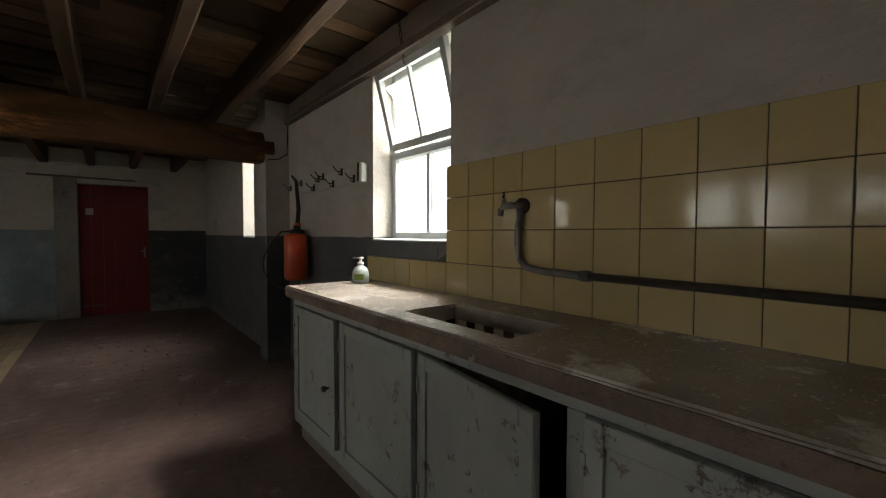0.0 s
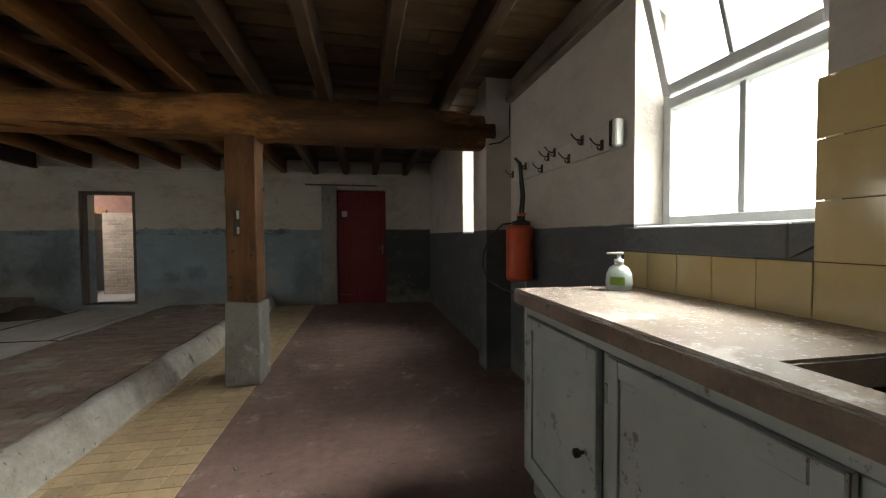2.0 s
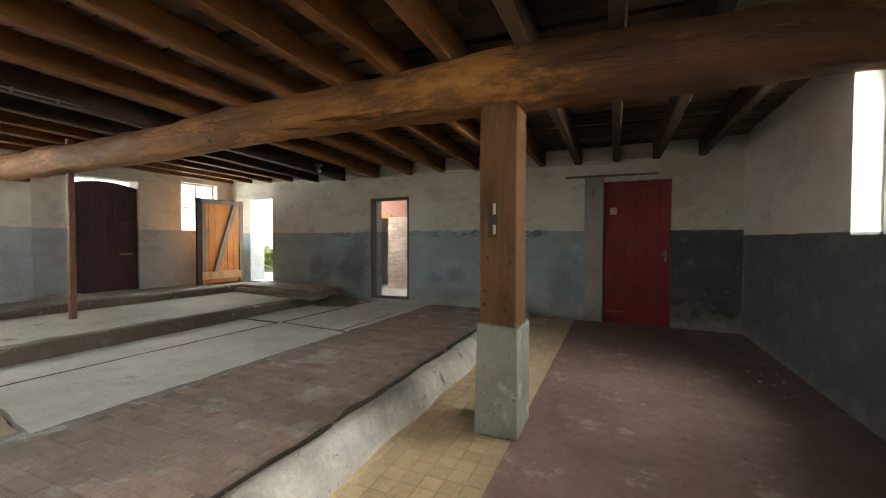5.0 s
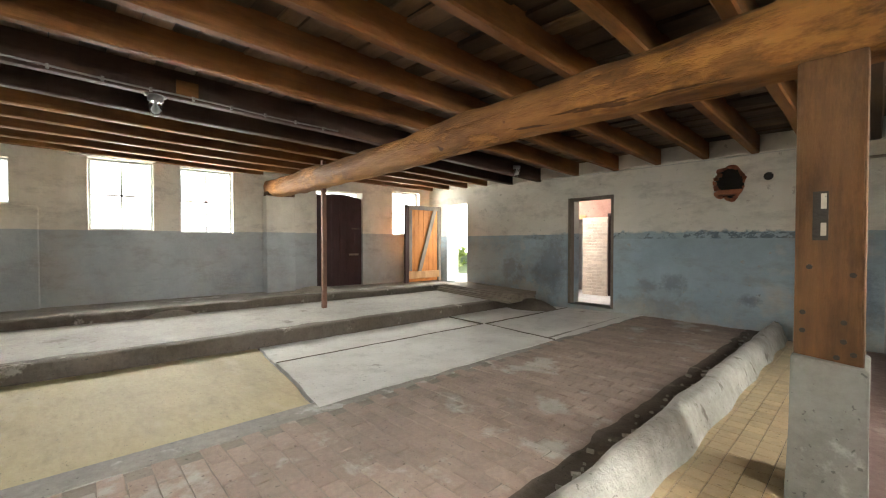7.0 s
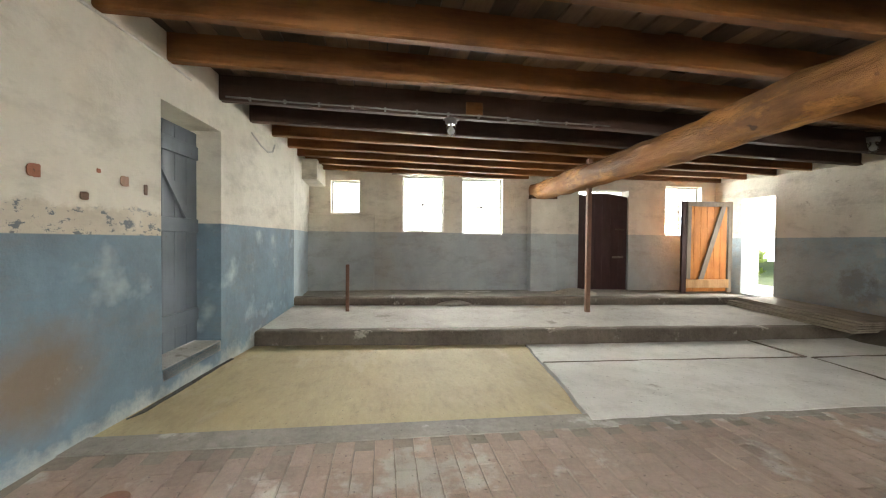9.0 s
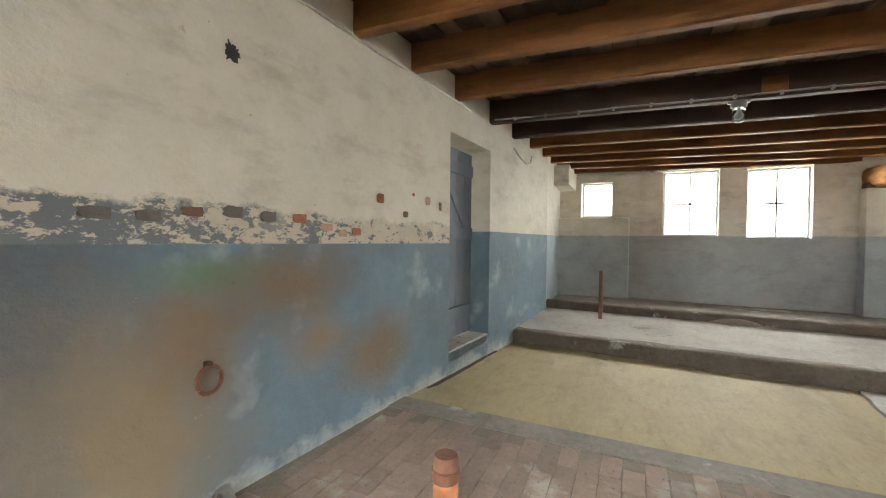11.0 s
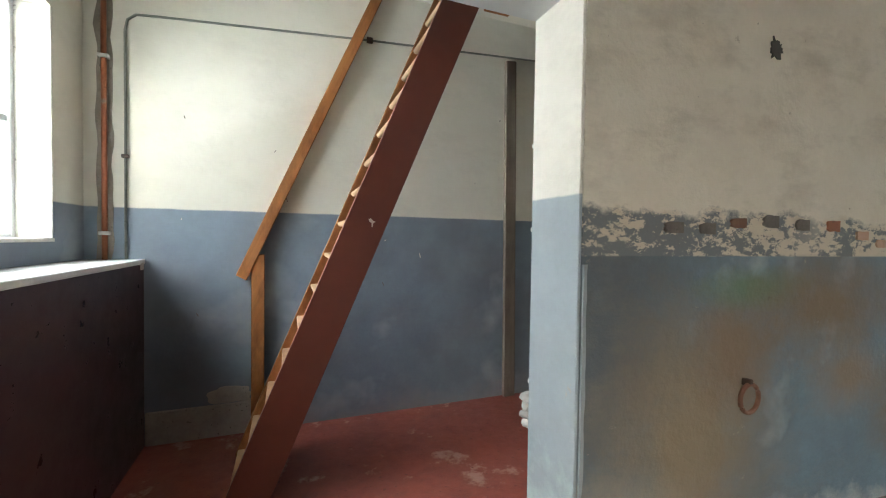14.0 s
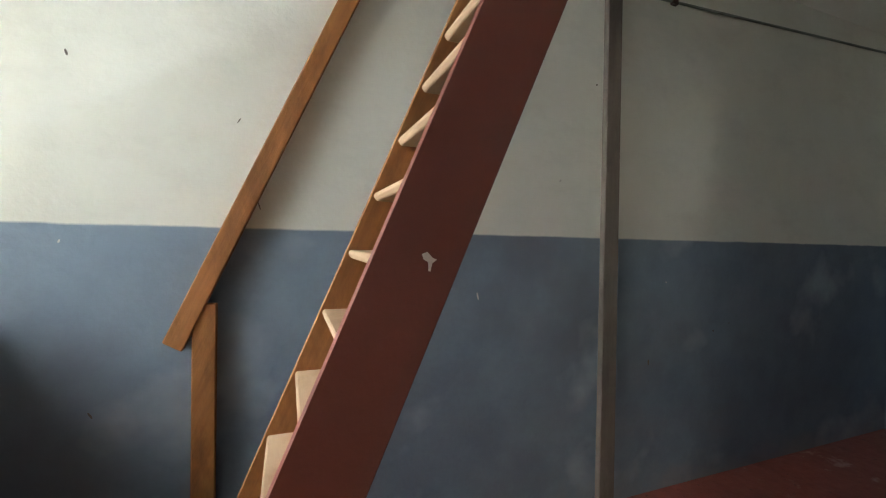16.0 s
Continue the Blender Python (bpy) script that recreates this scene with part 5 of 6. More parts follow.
for k in range(8):
    bm.faces.new((vv[0][k], vv[0][k + 1], vv[1][k + 1], vv[1][k]))
bmesh.ops.solidify(bm, geom=list(bm.faces), thickness=0.0008)
part("label", bm, M_LABELGREEN, soap, "green printed label")

# tap and its pipes
tap = thing("wall_tap", "old chrome wall tap on a lead pipe", "tap")
bm = bmesh.new()
tube(bm, [(1.586, 1.25, 1.352), (1.565, 1.25, 1.352)], 0.033, 18)
part("rosette", bm, M_IRON, tap, "dark wall rosette", True)
bm = bmesh.new()
tube(bm, [(1.568, 1.25, 1.352), (1.54, 1.255, 1.352), (1.512, 1.268, 1.352), (1.498, 1.288, 1.348), (1.494, 1.300, 1.333), (1.494, 1.304, 1.308)], [0.014, 0.014, 0.016, 0.015, 0.013, 0.014], 12)
part("spout", bm, M_STEEL, tap, "dull metal spout", True)
bm = bmesh.new()
tube(bm, [(1.501, 1.288, 1.355), (1.501, 1.288, 1.388), (1.501, 1.288, 1.396)], [0.012, 0.010, 0.006], 12)
tube(bm, [(1.483, 1.272, 1.400), (1.501, 1.288, 1.403), (1.519, 1.304, 1.400)], [0.007, 0.006, 0.007], 10)
part("handle", bm, M_CHROME, tap, "chrome cross handle", True)
pipe = thing("water_pipe", "dark water pipe along the wall tiles", "pipe")
bm = bmesh.new()
tube(bm, [(1.566, 1.252, 1.34), (1.562, 1.262, 1.26), (1.562, 1.264, 1.19), (1.562, 1.252, 1.125), (1.562, 1.215, 1.094), (1.562, 1.14, 1.083), (1.562, 0.96, 1.078)], 0.015, 12)
part("lead_bend", bm, M_LEAD, pipe, "grey lead bend", True)
bm = bmesh.new()
tube(bm, [(1.566, 0.965, 1.078), (1.566, 0.93, 1.078)], 0.021, 12)
part("joint", bm, M_LEAD, pipe, "", True)
bm = bmesh.new()
tube(bm, [(1.566, 0.94, 1.078), (1.566, 0.4, 1.074), (1.566, -0.19, 1.072)], 0.015, 12)
part("run", bm, M_BLACKPIPE, pipe, "dark painted pipe run", True)

# hook rail
hr = thing("hook_rail", "board with a row of dark coat hooks", "coat rack")
bm = bmesh.new()
prism(bm, [(2.62, 1.585), (2.62, 1.715), (4.05, 1.71), (4.05, 1.60)], 1.578, 1.598, 'x')
bevel(bm, 0.003)
part("board", bm, M_CABLE, hr, "pale grey wooden board")
for y, z in ((4.06, 1.672), (3.79, 1.695), (3.50, 1.628), (3.40, 1.690), (3.31, 1.70), (3.12, 1.625), (2.97, 1.70), (2.775, 1.63)):
    bm = bmesh.new()
    box(bm, 1.570, 1.5775, y - 0.011, y + 0.011, z - 0.032, z + 0.022)
    tube(bm, [(1.572, y, z), (1.553, y, z - 0.006), (1.535, y, z), (1.518, y, z + 0.014), (1.508, y + 0.004, z + 0.03)], [0.0045, 0.0045, 0.004, 0.004, 0.005], 8)
    tube(bm, [(1.572, y, z - 0.02), (1.562, y, z - 0.028), (1.552, y, z - 0.026), (1.547, y, z - 0.014)], 0.004, 8)
    part("hook", bm, M_IRON, hr, "", True)
fx = thing("wall_box", "small white and chrome box at the rail's end", "box")
part("case", boxes((1.535, 1.577, 2.598, 2.632, 1.585, 1.715), w=0.007), M_SOAPCAP, fx, "white case")
part("side_band", boxes((1.540, 1.577, 2.637, 2.668, 1.592, 1.722), w=0.007), M_CHROME, fx, "chrome band")

# garden sprayer on a hook
sp = thing("garden_sprayer", "orange garden sprayer tank hung up by straps", "sprayer")
bm = bmesh.new()
lathe(bm, [(0.080, 0.0), (0.095, 0.01), (0.10, 0.03), (0.10, 0.375), (0.092, 0.395), (0.06, 0.405)], (1.49, 3.70, 0.83), 24)
part("tank", bm, M_EXT, sp, "orange tank", True)
bm = bmesh.new()
lathe(bm, [(0.062, 0.40), (0.066, 0.41), (0.066, 0.435), (0.03, 0.445), (0.03, 0.475)], (1.50, 3.70, 0.83), 20)
part("lid", bm, M_RUBBER, sp, "black screw lid", True)
bm = bmesh.new()
tube(bm, [(1.50, 3.64, 1.315), (1.50, 3.76, 1.315)], 0.014, 10)
part("pump_handle", bm, M_EXT, sp, "orange pump handle", True)
for dy in (-0.03, 0.03):
    bm = bmesh.new()
    tube(bm, [(1.50, 3.70 + dy, 1.27), (1.515, 3.70 + dy * 0.8, 1.45), (1.51, 3.745 + dy * 0.4, 1.70), (1.49, 3.79, 1.745)], 0.010, 8)
    part("strap", bm, M_RUBBER, sp)
bm = bmesh.new()
tube(bm, [(1.48, 3.75, 1.255), (1.42, 3.86, 1.25), (1.36, 4.0, 1.16), (1.33, 4.09, 1.02), (1.33, 4.12, 0.9), (1.36, 4.06, 0.80), (1.42, 3.9, 0.74), (1.5, 3.72, 0.72)], 0.007, 8)
part("hose", bm, M_RUBBER, sp, "", True)
bm = bmesh.new()
tube(bm, [(1.53, 3.68, 0.82), (1.53, 3.68, 0.55)], 0.006, 8)
part("lance", bm, M_STEEL, sp)
bm = bmesh.new()
tube(bm, [(1.59, 4.17, 2.35), (1.56, 4.10, 2.2), (1.55, 4.08, 2.08), (1.57, 4.14, 2.0), (1.50, 4.17, 1.95), (1.40, 4.16, 1.93)], 0.006, 8)
single("loose_wire", bm, M_RUBBER, "black loose wire hanging by the beam end", "wire", "", "", True)
single("wall_plate", boxes((1.545, 1.62, -0.05, 4.16, 2.285, 2.335), w=0.006), M_GREYWOOD, "pale worn timber plate on the kitchen wall", "beam", "", "structure")
single("dark_rag", lathe(bmesh.new(), [(0.10, 0.0), (0.12, 0.01), (0.09, 0.03), (0.05, 0.045), (0.02, 0.05)], (1.47, 0.02, 0.925), 14), M_NEARBLACK, "dark crumpled rag on the worktop", "rag", "", "", True)

# ---- hall ----
def bulkhead(x, y, ztop):
    lamp = thing("bulkhead_lamp", "old glass bulkhead lamp under a joist", "lamp", "bulkhead lamps", "", pose(x, y, ztop) @ Matrix.Scale(1.05, 4))
    bm = bmesh.new()
    lathe(bm, [(0.055, 0.0), (0.058, -0.01), (0.055, -0.045), (0.045, -0.055)], seg=18)
    box(bm, -0.02, 0.02, -0.075, 0.075, -0.014, -0.001)
    part("base", bm, M_LEAD, lamp, "grey cast base", True)
    bm = bmesh.new()
    lathe(bm, [(0.043, -0.055), (0.045, -0.08), (0.045, -0.135), (0.036, -0.160), (0.015, -0.172)], seg=18)
    g = part("glass_jar", bm, M_JAR, lamp, "clear glass jar", True)
    g.visible_shadow = False
    bm = bmesh.new()
    lathe(bm, [(0.012, -0.056), (0.012, -0.08), (0.026, -0.105), (0.028, -0.12), (0.02, -0.14), (0.006, -0.146)], seg=14)
    part("bulb", bm, M_BULB, lamp, "milky bulb", True)


bulkhead(-4.665, 2.46, ZB(-4.67, 2.46) - 0.022)
bulkhead(-4.557, 7.42, 2.425)
single("lamp_block", boxes((-4.62, -4.602, 2.60, 2.77, ZB(-4.6, 2.7) + 0.0, ZB(-4.6, 2.7) + 0.14), w=0.003), M_JOIST, "bare brown wooden block nailed to a dark joist", "block")
cond = thing("lamp_conduit", "grey conduit clipped to a dark joist", "conduit")
bm = bmesh.new()
tube(bm, [(-4.606, y, ZB(-4.6, y) + 0.004 + 0.004 * math.sin(y * 5)) for y in [0.35 + 0.2 * i for i in range(20)]], 0.008, 8)
part("pipe", bm, M_LEAD, cond, "", True)
for i in range(12):
    y = 0.55 + i * 0.31
    part("clip", boxes((-4.62, -4.594, y, y + 0.02, ZB(-4.6, y) - 0.016, ZB(-4.6, y) + 0.018), w=0.002), M_LEAD, cond)

for x, y, z0, z1, w, nm, lab in ((-6.05, 4.70, 0.17, 2.36, 0.032, "iron_stanchion", "rusty iron stanchion between walkway and joist"), (-6.42, 1.30, 0.17, 0.83, 0.024, "iron_stub", "short rusty iron stub in the walkway")):
    bm = boxes((x - w, x + w, y - w, y + w, z0, z1), w=0.006)
    single(nm, bm, M_CLAYTOP, lab, "post")

# stack of old boards
random.seed(9)
for i in range(5):
    z = 0.165 + i * 0.026
    m = pose(-5.9 + 0.05 * i, 7.72 + random.uniform(-0.04, 0.04), z, 0, 2.4, 2 + random.uniform(-3, 3))
    bm = bmesh.new()
    box(bm, -0.95 + 0.08 * i, 1.25 - 0.05 * i, -0.42 + 0.03 * i, 0.40, 0, 0.022, m)
    bevel(bm, 0.004)
    single("old_board", bm, M_OLDBOARD, "dirty old board lying in a low stack", "board", "stack of old boards")

def heap(name, x, y, z, rx, ry, h, label, seed, material=None):
    bm = bmesh.new()
    n, q = 10, 20
    rings = []
    for i in range(n):
        f = i / (n - 1)
        ring = []
        for k in range(q):
            a = 2 * math.pi * k / q
            j = 1 + 0.18 * noise.noise(Vector((math.cos(a) * 1.5 + seed, math.sin(a) * 1.5, f * 2)))
            ring.append(bm.verts.new((x + rx * (1 - f * 0.97) * j * math.cos(a), y + ry * (1 - f * 0.97) * j * math.sin(a), z + h * (1 - (1 - f) ** 1.7) - 0.01)))
        rings.append(ring)
    for a, b in zip(rings, rings[1:]):
        for k in range(q):
            bm.faces.new((a[k], a[(k + 1) % q], b[(k + 1) % q], b[k]))
    bm.faces.new(rings[-1])
    single(name, bm, material or M_MUD, label, "dirt", "", "stuff", True)


heap("dirt_ridge", -4.55, 7.85, 0.0, 0.55, 0.32, 0.17, "dark ridge of swept dirt by the boards", 3, M_MAT)
heap("dust_heap", -7.75, 5.35, 0.22, 0.35, 0.45, 0.10, "low heap of grey dust by the pilaster", 1)
heap("dirt_heap", -1.45, 2.4, 0.06, 0.12, 0.22, 0.05, "small heap of dirt behind the kerb", 5)
heap("dirt_heap", -6.75, 2.9, 0.2, 0.12, 0.3, 0.09, "small heap of dirt on the walkway", 8)
bm = bmesh.new()
for i in range(140):
    p = Vector((-1.33 - abs(random.gauss(0, 0.06)), random.uniform(0.8, 8.0), 0.062))
    s = random.uniform(0.006, 0.02)
    box(bm, -s, s, -s * 0.7, s * 0.7, -0.006, s * 0.7, Matrix.Translation(p) @ pose(0, 0, 0, random.uniform(-20, 20), random.uniform(-20, 20), random.uniform(0, 180)))
single("mortar_crumbs", bm, M_MUD, "crumbs of mortar along the kerb", "rubble", "", "stuff")
sheet("dirt_gutter", [(-1.50, 0.9), (-1.285, 0.9), (-1.285, 8.1), (-1.53, 8.1)], 0.0575, M_DIRT, "black dirt in the gutter behind the kerb", 0.03, 0.045)
sheet("floor_crack", [(-3.40, PY(-3.4) + 0.03), (-4.85, PY(-4.85) - 0.01), (-4.85, PY(-4.85) + 0.02), (-4.1, PY(-4.1) + 0.045), (-3.5, PY(-3.5) + 0.06)], lambda x, y: SL(x, y) + 0.01, M_NEARBLACK, "dark crack along the foot of the partition", 0.03, 0.02)

random.seed(31)
bm = bmesh.new()
for i in range(150):
    p = Vector((random.uniform(-0.3, 1.35), random.choice((random.uniform(2.4, 7.8), random.gauss(5.6, 0.5))), 0.001))
    q = random.uniform(0.004, 0.013)
    box(bm, -q, q, -q * 0.7, q * 0.7, -0.002, q * 0.6, Matrix.Translation(p) @ pose(0, 0, 0, 0, random.uniform(-12, 12), random.uniform(0, 180)))
single("floor_crumbs", bm, M_MUD, "crumbs and grit on the red screed", "rubble", "", "stuff")

# clay standpipe
st = thing("clay_standpipe", "orange clay standpipe rising from the brick floor", "pipe")
bm = bmesh.new()
lathe(bm, [(0.040, 0.0), (0.040, 0.40), (0.040, 0.42)], (-1.665, 1.15, 0.05), 20)
part("shaft", bm, M_CLAY, st, "", True)
bm = bmesh.new()
lathe(bm, [(0.041, 0.42), (0.045, 0.425), (0.045, 0.455), (0.040, 0.46), (0.040, 0.49), (0.036, 0.50)], (-1.665, 1.15, 0.05), 20)
part("cap", bm, M_CLAYTOP, st, "rusty screw cap")

# iron ring, vent and bare bricks on the partition
rg = thing("tether_ring", "rusty iron tether ring on the partition", "ring")
bm = bmesh.new()
c = Vector((-1.664, PY(-1.664) + 0.02, 0.612))
tube(bm, [c + Vector((0.056 * math.sin(a), 0.004, 0.058 * math.cos(a))) for a in [k * math.pi / 14 for k in range(29)]], 0.009, 8, False)
part("ring", bm, M_CLAYTOP, rg, "", True)
part("staple", boxes((-1.676, -1.652, PY(-1.66) - 0.01, PY(-1.66) + 0.032, 0.662, 0.69), w=0.004), M_IRON, rg)
vent = thing("vent_hole", "round dark vent hole with broken plaster edge", "hole", "", "structure")
bm = bmesh.new()
ring = []
for k in range(28):
    a = 2 * math.pi * k / 28
    r = 0.034 + 0.03 * noise.noise(Vector((math.cos(a) * 3, math.sin(a) * 3, 3)))
    ring.append((-1.783 + r * math.cos(a), 2.044 + r * 1.1 * math.sin(a)))
prism(bm, ring, PY(-1.783) - 0.02, PY(-1.783) + 0.004)
# flat black disc painting the shade inside the vent
part("hole", bm, M_NEARBLACK, vent)
bare = thing("bare_bricks", "bare red brick patches in the peeling band", "brick", "", "structure")
random.seed(12)
for x, z, hw, hh, bare_m in ((-1.62, 1.325, 0.055, 0.020, M_BRICKDULL), (-1.80, 1.335, 0.06, 0.026, M_BRICKGREY), (-1.98, 1.325, 0.055, 0.024, M_BRICKGREY), (-2.17, 1.325, 0.058, 0.024, M_BRICKRED), (-2.36, 1.285, 0.055, 0.02, M_BRICKPALE), (-2.60, 1.265, 0.045, 0.022, M_BRICKRED), (-2.48, 1.25, 0.04, 0.018, M_BRICKPALE), (-2.83, 1.495, 0.042, 0.032, M_BRICKRED), (-3.12, 1.405, 0.03, 0.022, M_BRICKDULL), (-3.43, 1.53, 0.042, 0.032, M_BRICKPALE), (-3.22, 1.56, 0.015, 0.012, M_BRICKRED), (-3.62, 1.50, 0.02, 0.035, M_BRICKDULL), (-1.30, 1.30, 0.06, 0.022, M_BRICKGREY), (-1.46, 1.30, 0.05, 0.022, M_BRICKGREY)):
    bm = bmesh.new()
    poly = []
    for k in range(24):
        a = 2 * math.pi * k / 24
        q = 1.0 / max(abs(math.cos(a)), abs(math.sin(a)) * 1.0)
        q = min(q, 1.22) * (0.92 + 0.16 * random.random())
        poly.append((x + hw * q * math.cos(a), z + hh * q * math.sin(a)))
    prism(bm, poly, PY(x) - 0.012, PY(x) + 0.003)
    part("brick", bm, bare_m, bare)
bm = bmesh.new()
side = [(-0.903 + 0.012 * noise.noise(Vector((0.0, i * 0.31, 2.0))), 0.12 + 0.04 * i) for i in range(27)]
prism(bm, [(-0.8865, 0.12), (-0.8865, 1.16)] + side[::-1], PY(-0.9) - 0.01, PY(-0.9) + 0.007)
single("plaster_seam", bm, M_ENDCAP, "raised ragged plaster seam at the partition corner", "trim", "", "structure")
wire = thing("ceiling_wire", "pale cable clipped along the top of the partition", "cable")
bm = bmesh.new()
tube(bm, [(x, PY(x) + 0.012, ZB(x, PY(x)) - 0.022 - 0.008 * math.sin(x * 4)) for x in [-1.3 - 0.15 * i for i in range(20)]], 0.009, 6)
part("cable", bm, M_CABLE, wire, "", True)
bm = bmesh.new()
tube(bm, [(-5.3, PY(-5.3) + 0.02, 2.33), (-5.5, PY(-5.5) + 0.04, 2.24), (-5.7, PY(-5.7) + 0.04, 2.21), (-5.9, PY(-5.9) + 0.03, 2.25), (-6.0, PY(-6.0) + 0.02, 2.36)], 0.010, 6)
part("loop", bm, M_CABLE, wire, "", True)
single("wall_stub", boxes((-8.6, -7.62, 0.38, 0.70, 2.18, 2.52), w=0.01), M_HALL, "whitewashed boxed end under the joists", "trim", "", "structure")
# filler plaster between the joists on the door wall
for a, b in zip(xs[1:-1], xs[2:]):
    bm = boxes((b + 0.05, a - 0.05, DY((a + b) / 2) - 0.03, DY((a + b) / 2) + 0.05, ZB(a, 8.1) + 0.01, CEIL(b, 8.1) + 0.01), w=0.01)
    single("wall_joist_filler", bm, M_DOORWALL, "whitewashed plaster filling between joist ends", "trim", "", "structure")
bm = bmesh.new()
tube(bm, [(x, DY(x) - 0.022, ZB(x, 8.1) - 0.012 - 0.012 * math.sin(x * 2.1)) for x in [0.2 - 0.3 * i for i in range(16)]], 0.006, 6)
single("door_wall_cable", bm, M_CABLE, "thin old cable below the joist ends", "cable", "", "", True)

# ---- stair room ----
SX, SZ = 0.345, 0.08
SLOPE = 2.41


def sx(z):
    return SX - (z - SZ) / SLOPE


stair = thing("ladder_stair", "steep dark red ladder stair with pale worn treads", "stair")
for y0, y1 in ((-0.935, -0.90), (-1.335, -1.30)):
    bm = bmesh.new()
    zt = 2.93
    prism(bm, [(SX + 0.005, 0.06), (SX - 0.015, 0.0), (SX - 0.175, 0.0), (sx(zt) - 0.215, zt), (sx(zt), zt), (sx(0.3), 0.3)], y0, y1)
    bevel(bm, 0.003)
    part("stringer", bm, M_STRINGER if y0 > -1 else M_RAIL, stair, "dark red painted stringer" if y0 > -1 else "orange-brown bare stringer")
k = 0
z = 1.335 - 7 * 0.178
while z < 2.9:
    bm = bmesh.new()
    x1 = sx(z) - 0.006
    prism(bm, [(x1, z), (x1 + 0.004, z - 0.012), (x1 - 0.006, z - 0.026), (x1 - 0.20, z - 0.026), (x1 - 0.20, z)], -1.299, -0.936)
    bevel(bm, 0.003)
    part("tread", bm, M_TREAD, stair)
    z += 0.178
bm = bmesh.new()
prism(bm, [(-0.283, 1.338), (-0.295, 1.343), (-0.307, 1.330), (-0.318, 1.326), (-0.307, 1.318), (-0.303, 1.300), (-0.299, 1.300), (-0.298, 1.320), (-0.287, 1.326)], -0.8992, -0.8965)
part("paint_chip", bm, M_PAPER, stair, "pale paint chip")

rail = thing("handrail", "bare wooden handrail on a short newel post", "handrail")
bm = bmesh.new()
z0, z1 = 0.985, 2.9
xr = lambda q: 0.361 - (q - 1.0) / 2.30
prism(bm, [(xr(z0) + 0.018, z0 + 0.02), (xr(z0) - 0.04, z0 - 0.015), (xr(z1) - 0.055, z1), (xr(z1) + 0.018, z1)], -1.69, -1.645)
bevel(bm, 0.005, 2)
part("rail", bm, M_RAIL, rail)
part("newel", boxes((0.224, 0.300, -1.685, -1.655, 0.0, 1.132), w=0.004), M_RAIL, rail, "orange-brown newel board")

cup = thing("stair_cupboard", "dark maroon panelled cupboard with a white top", "cupboard")
part("front_panel", boxes((0.868, 0.888, -1.70, -0.28, 0.0, 1.075), w=0.002), M_CUP, cup, "dark maroon front board")
part("end_panel", boxes((0.889, 1.145, -0.30, -0.28, 0.0, 1.075)), M_CUP, cup)
part("top", boxes((0.862, 1.148, -1.705, -0.27, 1.076, 1.102), w=0.003), M_SOAPCAP, cup, "white painted top board")
part("end_plate", boxes((0.8605, 0.8675, -1.675, -1.635, 1.045, 1.085), w=0.001), M_PAPER, cup, "small pale plate")

pk = bmesh.new()
prism(pk, [(-1.615, 0.0), (-1.515, 0.0), (-1.49, 2.635), (-1.578, 2.642)], -1.708, -1.672)
bevel(pk, 0.004)
single("wall_plank", pk, M_GREYWOOD, "weathered grey plank upright against the wall", "plank")
cs = bmesh.new()
zz = [1.09 + 0.06 * i for i in range(31)]
prism(cs, [(1.015 + 0.022 * noise.noise(Vector((1, z * 7, 0))), z) for z in zz] + [(1.088 + 0.02 * noise.noise(Vector((5, z * 6, 0))), z) for z in zz[::-1]], -1.7125, -1.706)
single("corner_strip", cs, M_MUD, "stripped plaster behind the corner pipe", "trim", "", "structure")
cp = thing("corner_pipe", "red-brown copper pipe rising in the corner", "pipe")
bm = bmesh.new()
tube(bm, [(1.045, -1.682, 1.10), (1.045, -1.682, 2.93)], 0.014, 12)
part("pipe", bm, M_COPPER, cp, "", True)
for z in (1.24, 2.22):
    part("clip", boxes((1.02, 1.07, -1.70, -1.664, z, z + 0.022), w=0.003), M_WHITEPIPE, cp)
cd = thing("wall_conduit", "grey-green conduit bent along the stair wall", "conduit")
bm = bmesh.new()
tube(bm, [(0.952, -1.698, 1.10), (0.952, -1.698, 2.40), (0.94, -1.698, 2.46), (0.90, -1.698, 2.495), (0.8, -1.698, 2.505), (-0.43, -1.698, 2.60), (-1.96, -1.698, 2.70), (-4.2, -1.698, 2.82)], 0.007, 8)
part("tube", bm, M_GREENPIPE, cd, "", True)
for x, z in ((-0.43, 2.60), (-1.96, 2.70)):
    part("clip", boxes((x - 0.02, x + 0.02, -1.708, -1.685, z - 0.018, z + 0.018), w=0.003), M_IRON, cd)
part("clip", boxes((0.935, 0.97, -1.708, -1.685, 1.68, 1.70), w=0.003), M_IRON, cd)
for nm, d in (("window_reveal", (1.152, 1.29, -1.402, -1.394, 1.223, 2.33)), ("window_reveal", (1.152, 1.29, -0.576, -0.568, 1.223, 2.33)), ("window_sill_board", (1.146, 1.29, -1.402, -0.568, 1.205, 1.223))):
    single(nm, boxes(d, w=0.002), M_WHITEPAINT, "white painted window reveal", "trim", "", "structure")
pp = bmesh.new()
ring = []
for k in range(26):
    a = 2 * math.pi * k / 26
    r = 1 + 0.45 * noise.noise(Vector((math.cos(a) * 2.2, math.sin(a) * 2.2, 5)))
    ring.append((0.43 + 0.13 * r * math.cos(a), 0.25 + 0.055 * r * math.sin(a)))
prism(pp, ring, -1.712, -1.704)
single("bare_plaster_patch", pp, M_CONCRETE, "flaked patch of bare plaster above the baseboard", "trim", "", "structure")
random.seed(44)
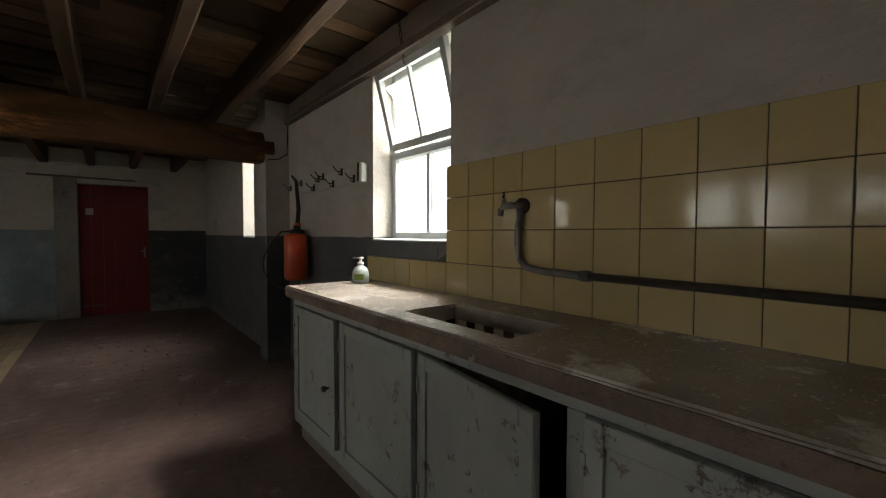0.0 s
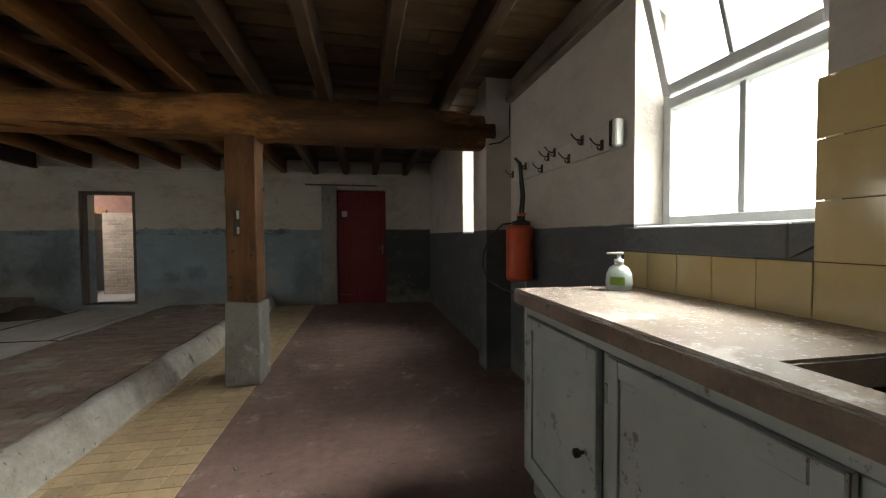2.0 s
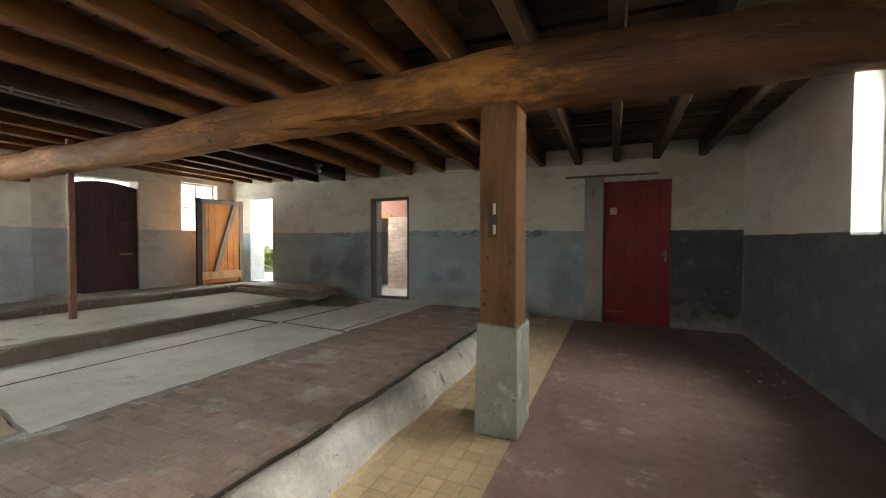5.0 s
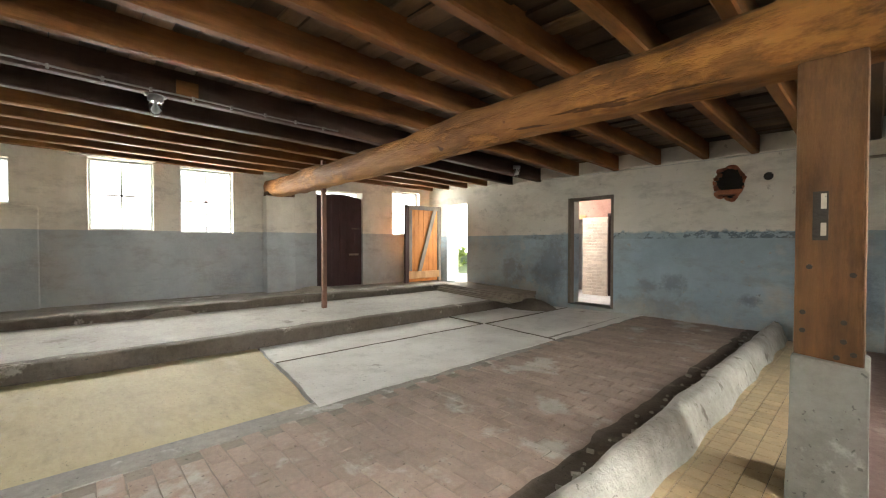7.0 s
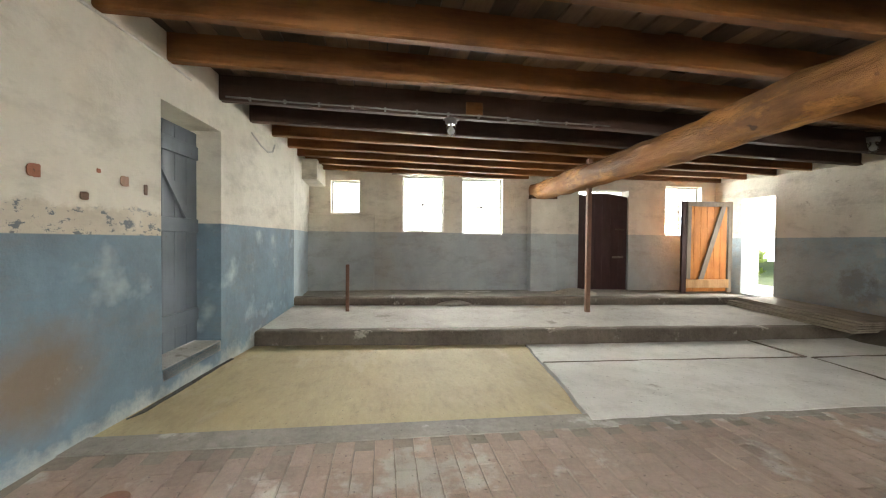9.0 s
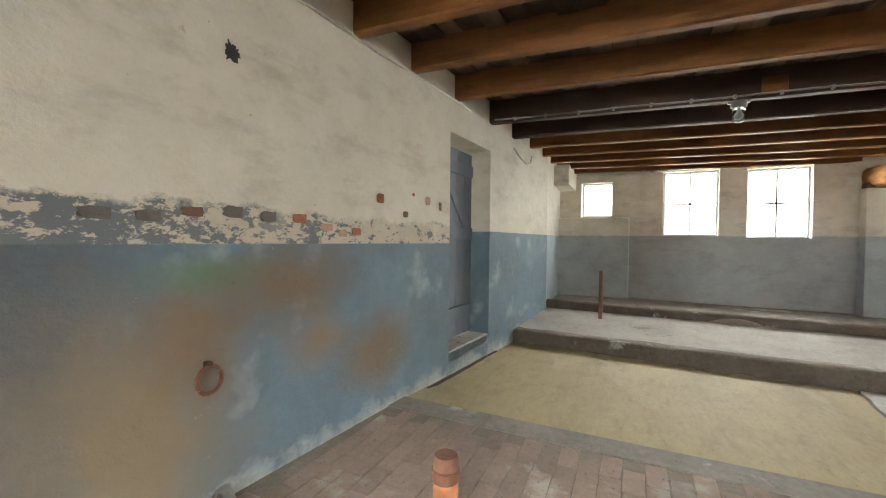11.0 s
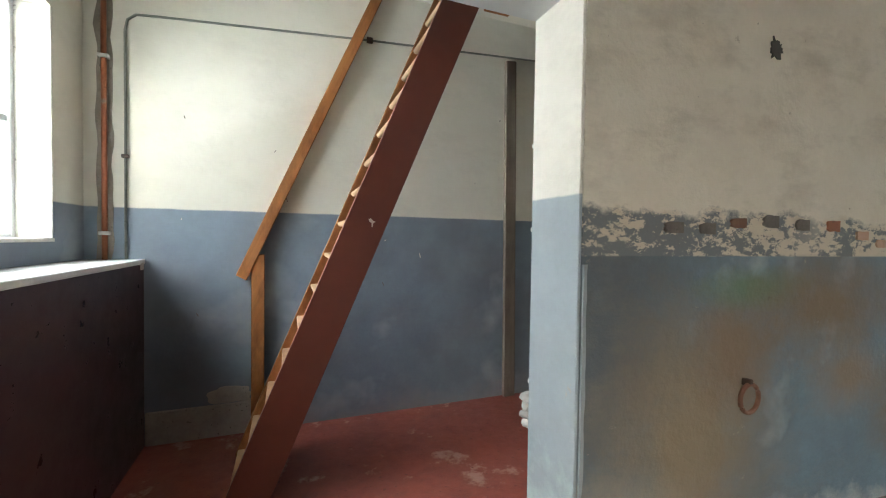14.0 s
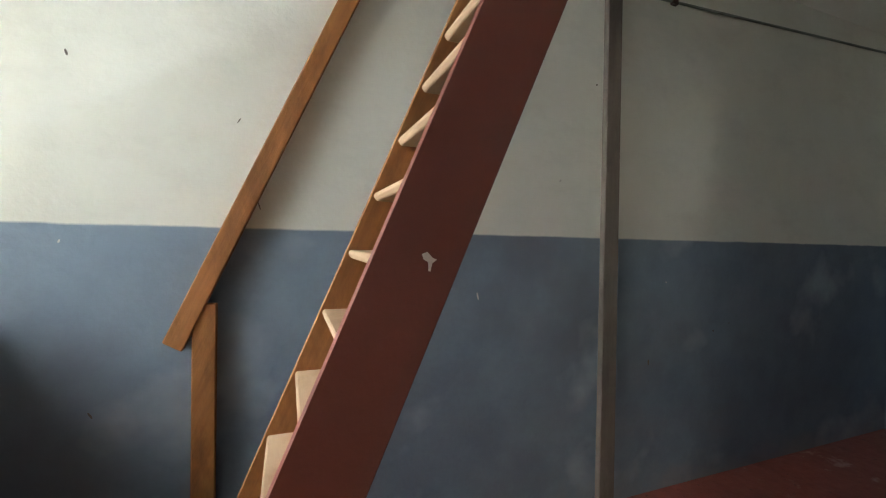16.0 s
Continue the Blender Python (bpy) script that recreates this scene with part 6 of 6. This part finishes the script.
for i in range(16):
    x, z = random.uniform(-2.6, 0.7), random.uniform(0.7, 2.5)
    bm = bmesh.new()
    w, h, a = random.uniform(0.002, 0.006), random.uniform(0.004, 0.022), random.uniform(-0.6, 0.6)
    prism(bm, [(x + w * math.cos(t) + h * math.sin(t) * math.sin(a), z + h * math.sin(t) * math.cos(a)) for t in [k * math.pi / 4 for k in range(8)]], -1.712, -1.7085)
    single("wall_nick", bm, M_MAT if i % 3 else M_PAPER, "small nick in the painted plaster", "mark", "wall nicks", "structure")
skb = bmesh.new()
box(skb, 0.10, 0.866, -1.71, -1.694, 0.0, 0.20)
bevel(skb, 0.006)
single("baseboard", skb, M_CONCRETE, "crumbling cement baseboard", "trim", "", "structure")
wp = thing("white_conduit", "lumpy white painted pipe on the partition end", "pipe")
bm = bmesh.new()
tube(bm, [(-0.914 + 0.004 * math.sin(i), -0.376 + 0.004 * math.cos(i * 1.7), 0.0 + i * 0.15) for i in range(19)], 0.011, 10)
part("pipe", bm, M_WHITEPIPE, wp, "", True)
for z in (0.62, 1.28, 1.64):
    part("clip", boxes((-0.936, -0.890, -0.392, -0.352, z, z + 0.02), w=0.004), M_WHITEPIPE, wp)
random.seed(21)
for i in range(4):
    bm = bmesh.new()
    bmesh.ops.create_icosphere(bm, subdivisions=2, radius=0.042)
    for v in bm.verts:
        v.co *= 1 + 0.35 * noise.noise(v.co * 26 + Vector((i * 3, 0, 0)))
        v.co.z *= 0.6
    bmesh.ops.translate(bm, vec=Vector((-0.912 + 0.006 * (i % 2), -0.392, 0.445 + i * 0.036)), verts=bm.verts)
    part("mortar_collar", bm, M_CONCRETE, wp, "lump of grey mortar round the pipe", True)

# ---- wall tiles, floor tiles, floor bricks ----
tiles = thing("wall_tiling", "cream glazed wall tiles with dark joints", "tiles", "", "structure")
P = 0.1672
part("grout", boxes((1.588, 1.599, -0.19, 2.6, 0.916, 0.915 + P + 0.001), (1.588, 1.599, -0.19, 1.70, 0.915 + P + 0.001, 0.915 + 4 * P)), M_GROUT, tiles)
me_tile = mesh_of("tile", boxes((-0.004, 0.0035, -P / 2 + 0.0016, P / 2 - 0.0016, -P / 2 + 0.0016, P / 2 - 0.0016), w=0.0016))
me_tile.materials.append(M_WALLTILE)
random.seed(3)
for i in range(17):
    for r in range(4):
        yc = 2.6 - P * (i + 0.5)
        if r >= 1 and yc > 1.72:
            continue
        ob = new("tile", me_tile)
        ob.parent = tiles
        ob.matrix_local = pose(1.5875, yc, 0.916 + P * (r + 0.5), 0, random.uniform(-0.5, 0.5), random.uniform(-0.5, 0.5))

strip_tiles = thing("floor_tiles", "small tan floor tiles in a worn strip", "tiles", "", "structure")
T = 0.1
me_ft = mesh_of("tile", boxes((-T / 2 + 0.002, T / 2 - 0.002, -T / 2 + 0.002, T / 2 - 0.002, -0.01, 0.0), w=0.0015))
me_ft.materials.append(M_FTILE)
rest = bmesh.new()
count = 0
for k in range(80):
    for i in range(7):
        x, y = -0.532 - i * T, 0.05 + k * T
        if x < -1.15:
            continue
        if x > -0.72 and 4.18 < y < 4.56:
            continue
        if 1.6 < y < 6.1 and count < 300:
            ob = new("tile", me_ft)
            ob.parent = strip_tiles
            ob.matrix_local = pose(x, y, 0.004, random.uniform(-0.6, 0.6), random.uniform(-0.6, 0.6), 0)
            count += 1
        else:
            box(rest, -T / 2 + 0.002, T / 2 - 0.002, -T / 2 + 0.002, T / 2 - 0.002, -0.01, 0.0, pose(x, y, 0.004))
tagged(part("tile_field", rest, M_FTILE, strip_tiles), kind="stuff")

bricks = thing("brick_paving", "worn dusty brick paving laid flat", "bricks", "", "structure")
BL, BW = 0.215, 0.105
me_fb = mesh_of("brick", boxes((-BW / 2 + 0.0027, BW / 2 - 0.0027, -BL / 2 + 0.0027, BL / 2 - 0.0027, -0.03, 0.0), w=0.004))
me_fb.materials.append(M_BRICKFLOOR)
rest = bmesh.new()
count = 0
k = 0
y = 0.12
while y < 8.2:
    for i in range(8):
        off = (k % 2) * BL / 2
        x = -1.50 - i * BL - off * 0.999
        y0 = y
        if x < -2.86 + 0.03 or y < PY(x) + 0.08:
            continue
        z = 0.0525 + random.uniform(-0.003, 0.003)
        m = pose(x, y0, z, random.uniform(-0.7, 0.7), random.uniform(-0.7, 0.7), 90 + random.uniform(-1.6, 1.6))
        if 1.2 < y < 5.6 and count < 300:
            ob = new("brick", me_fb)
            ob.parent = bricks
            ob.matrix_local = m
            count += 1
        else:
            box(rest, -BW / 2 + 0.0027, BW / 2 - 0.0027, -BL / 2 + 0.0027, BL / 2 - 0.0027, -0.03, 0.0, m)
    y += BW
    k += 1
tagged(part("brick_field", rest, M_BRICKFLOOR, bricks), kind="stuff")
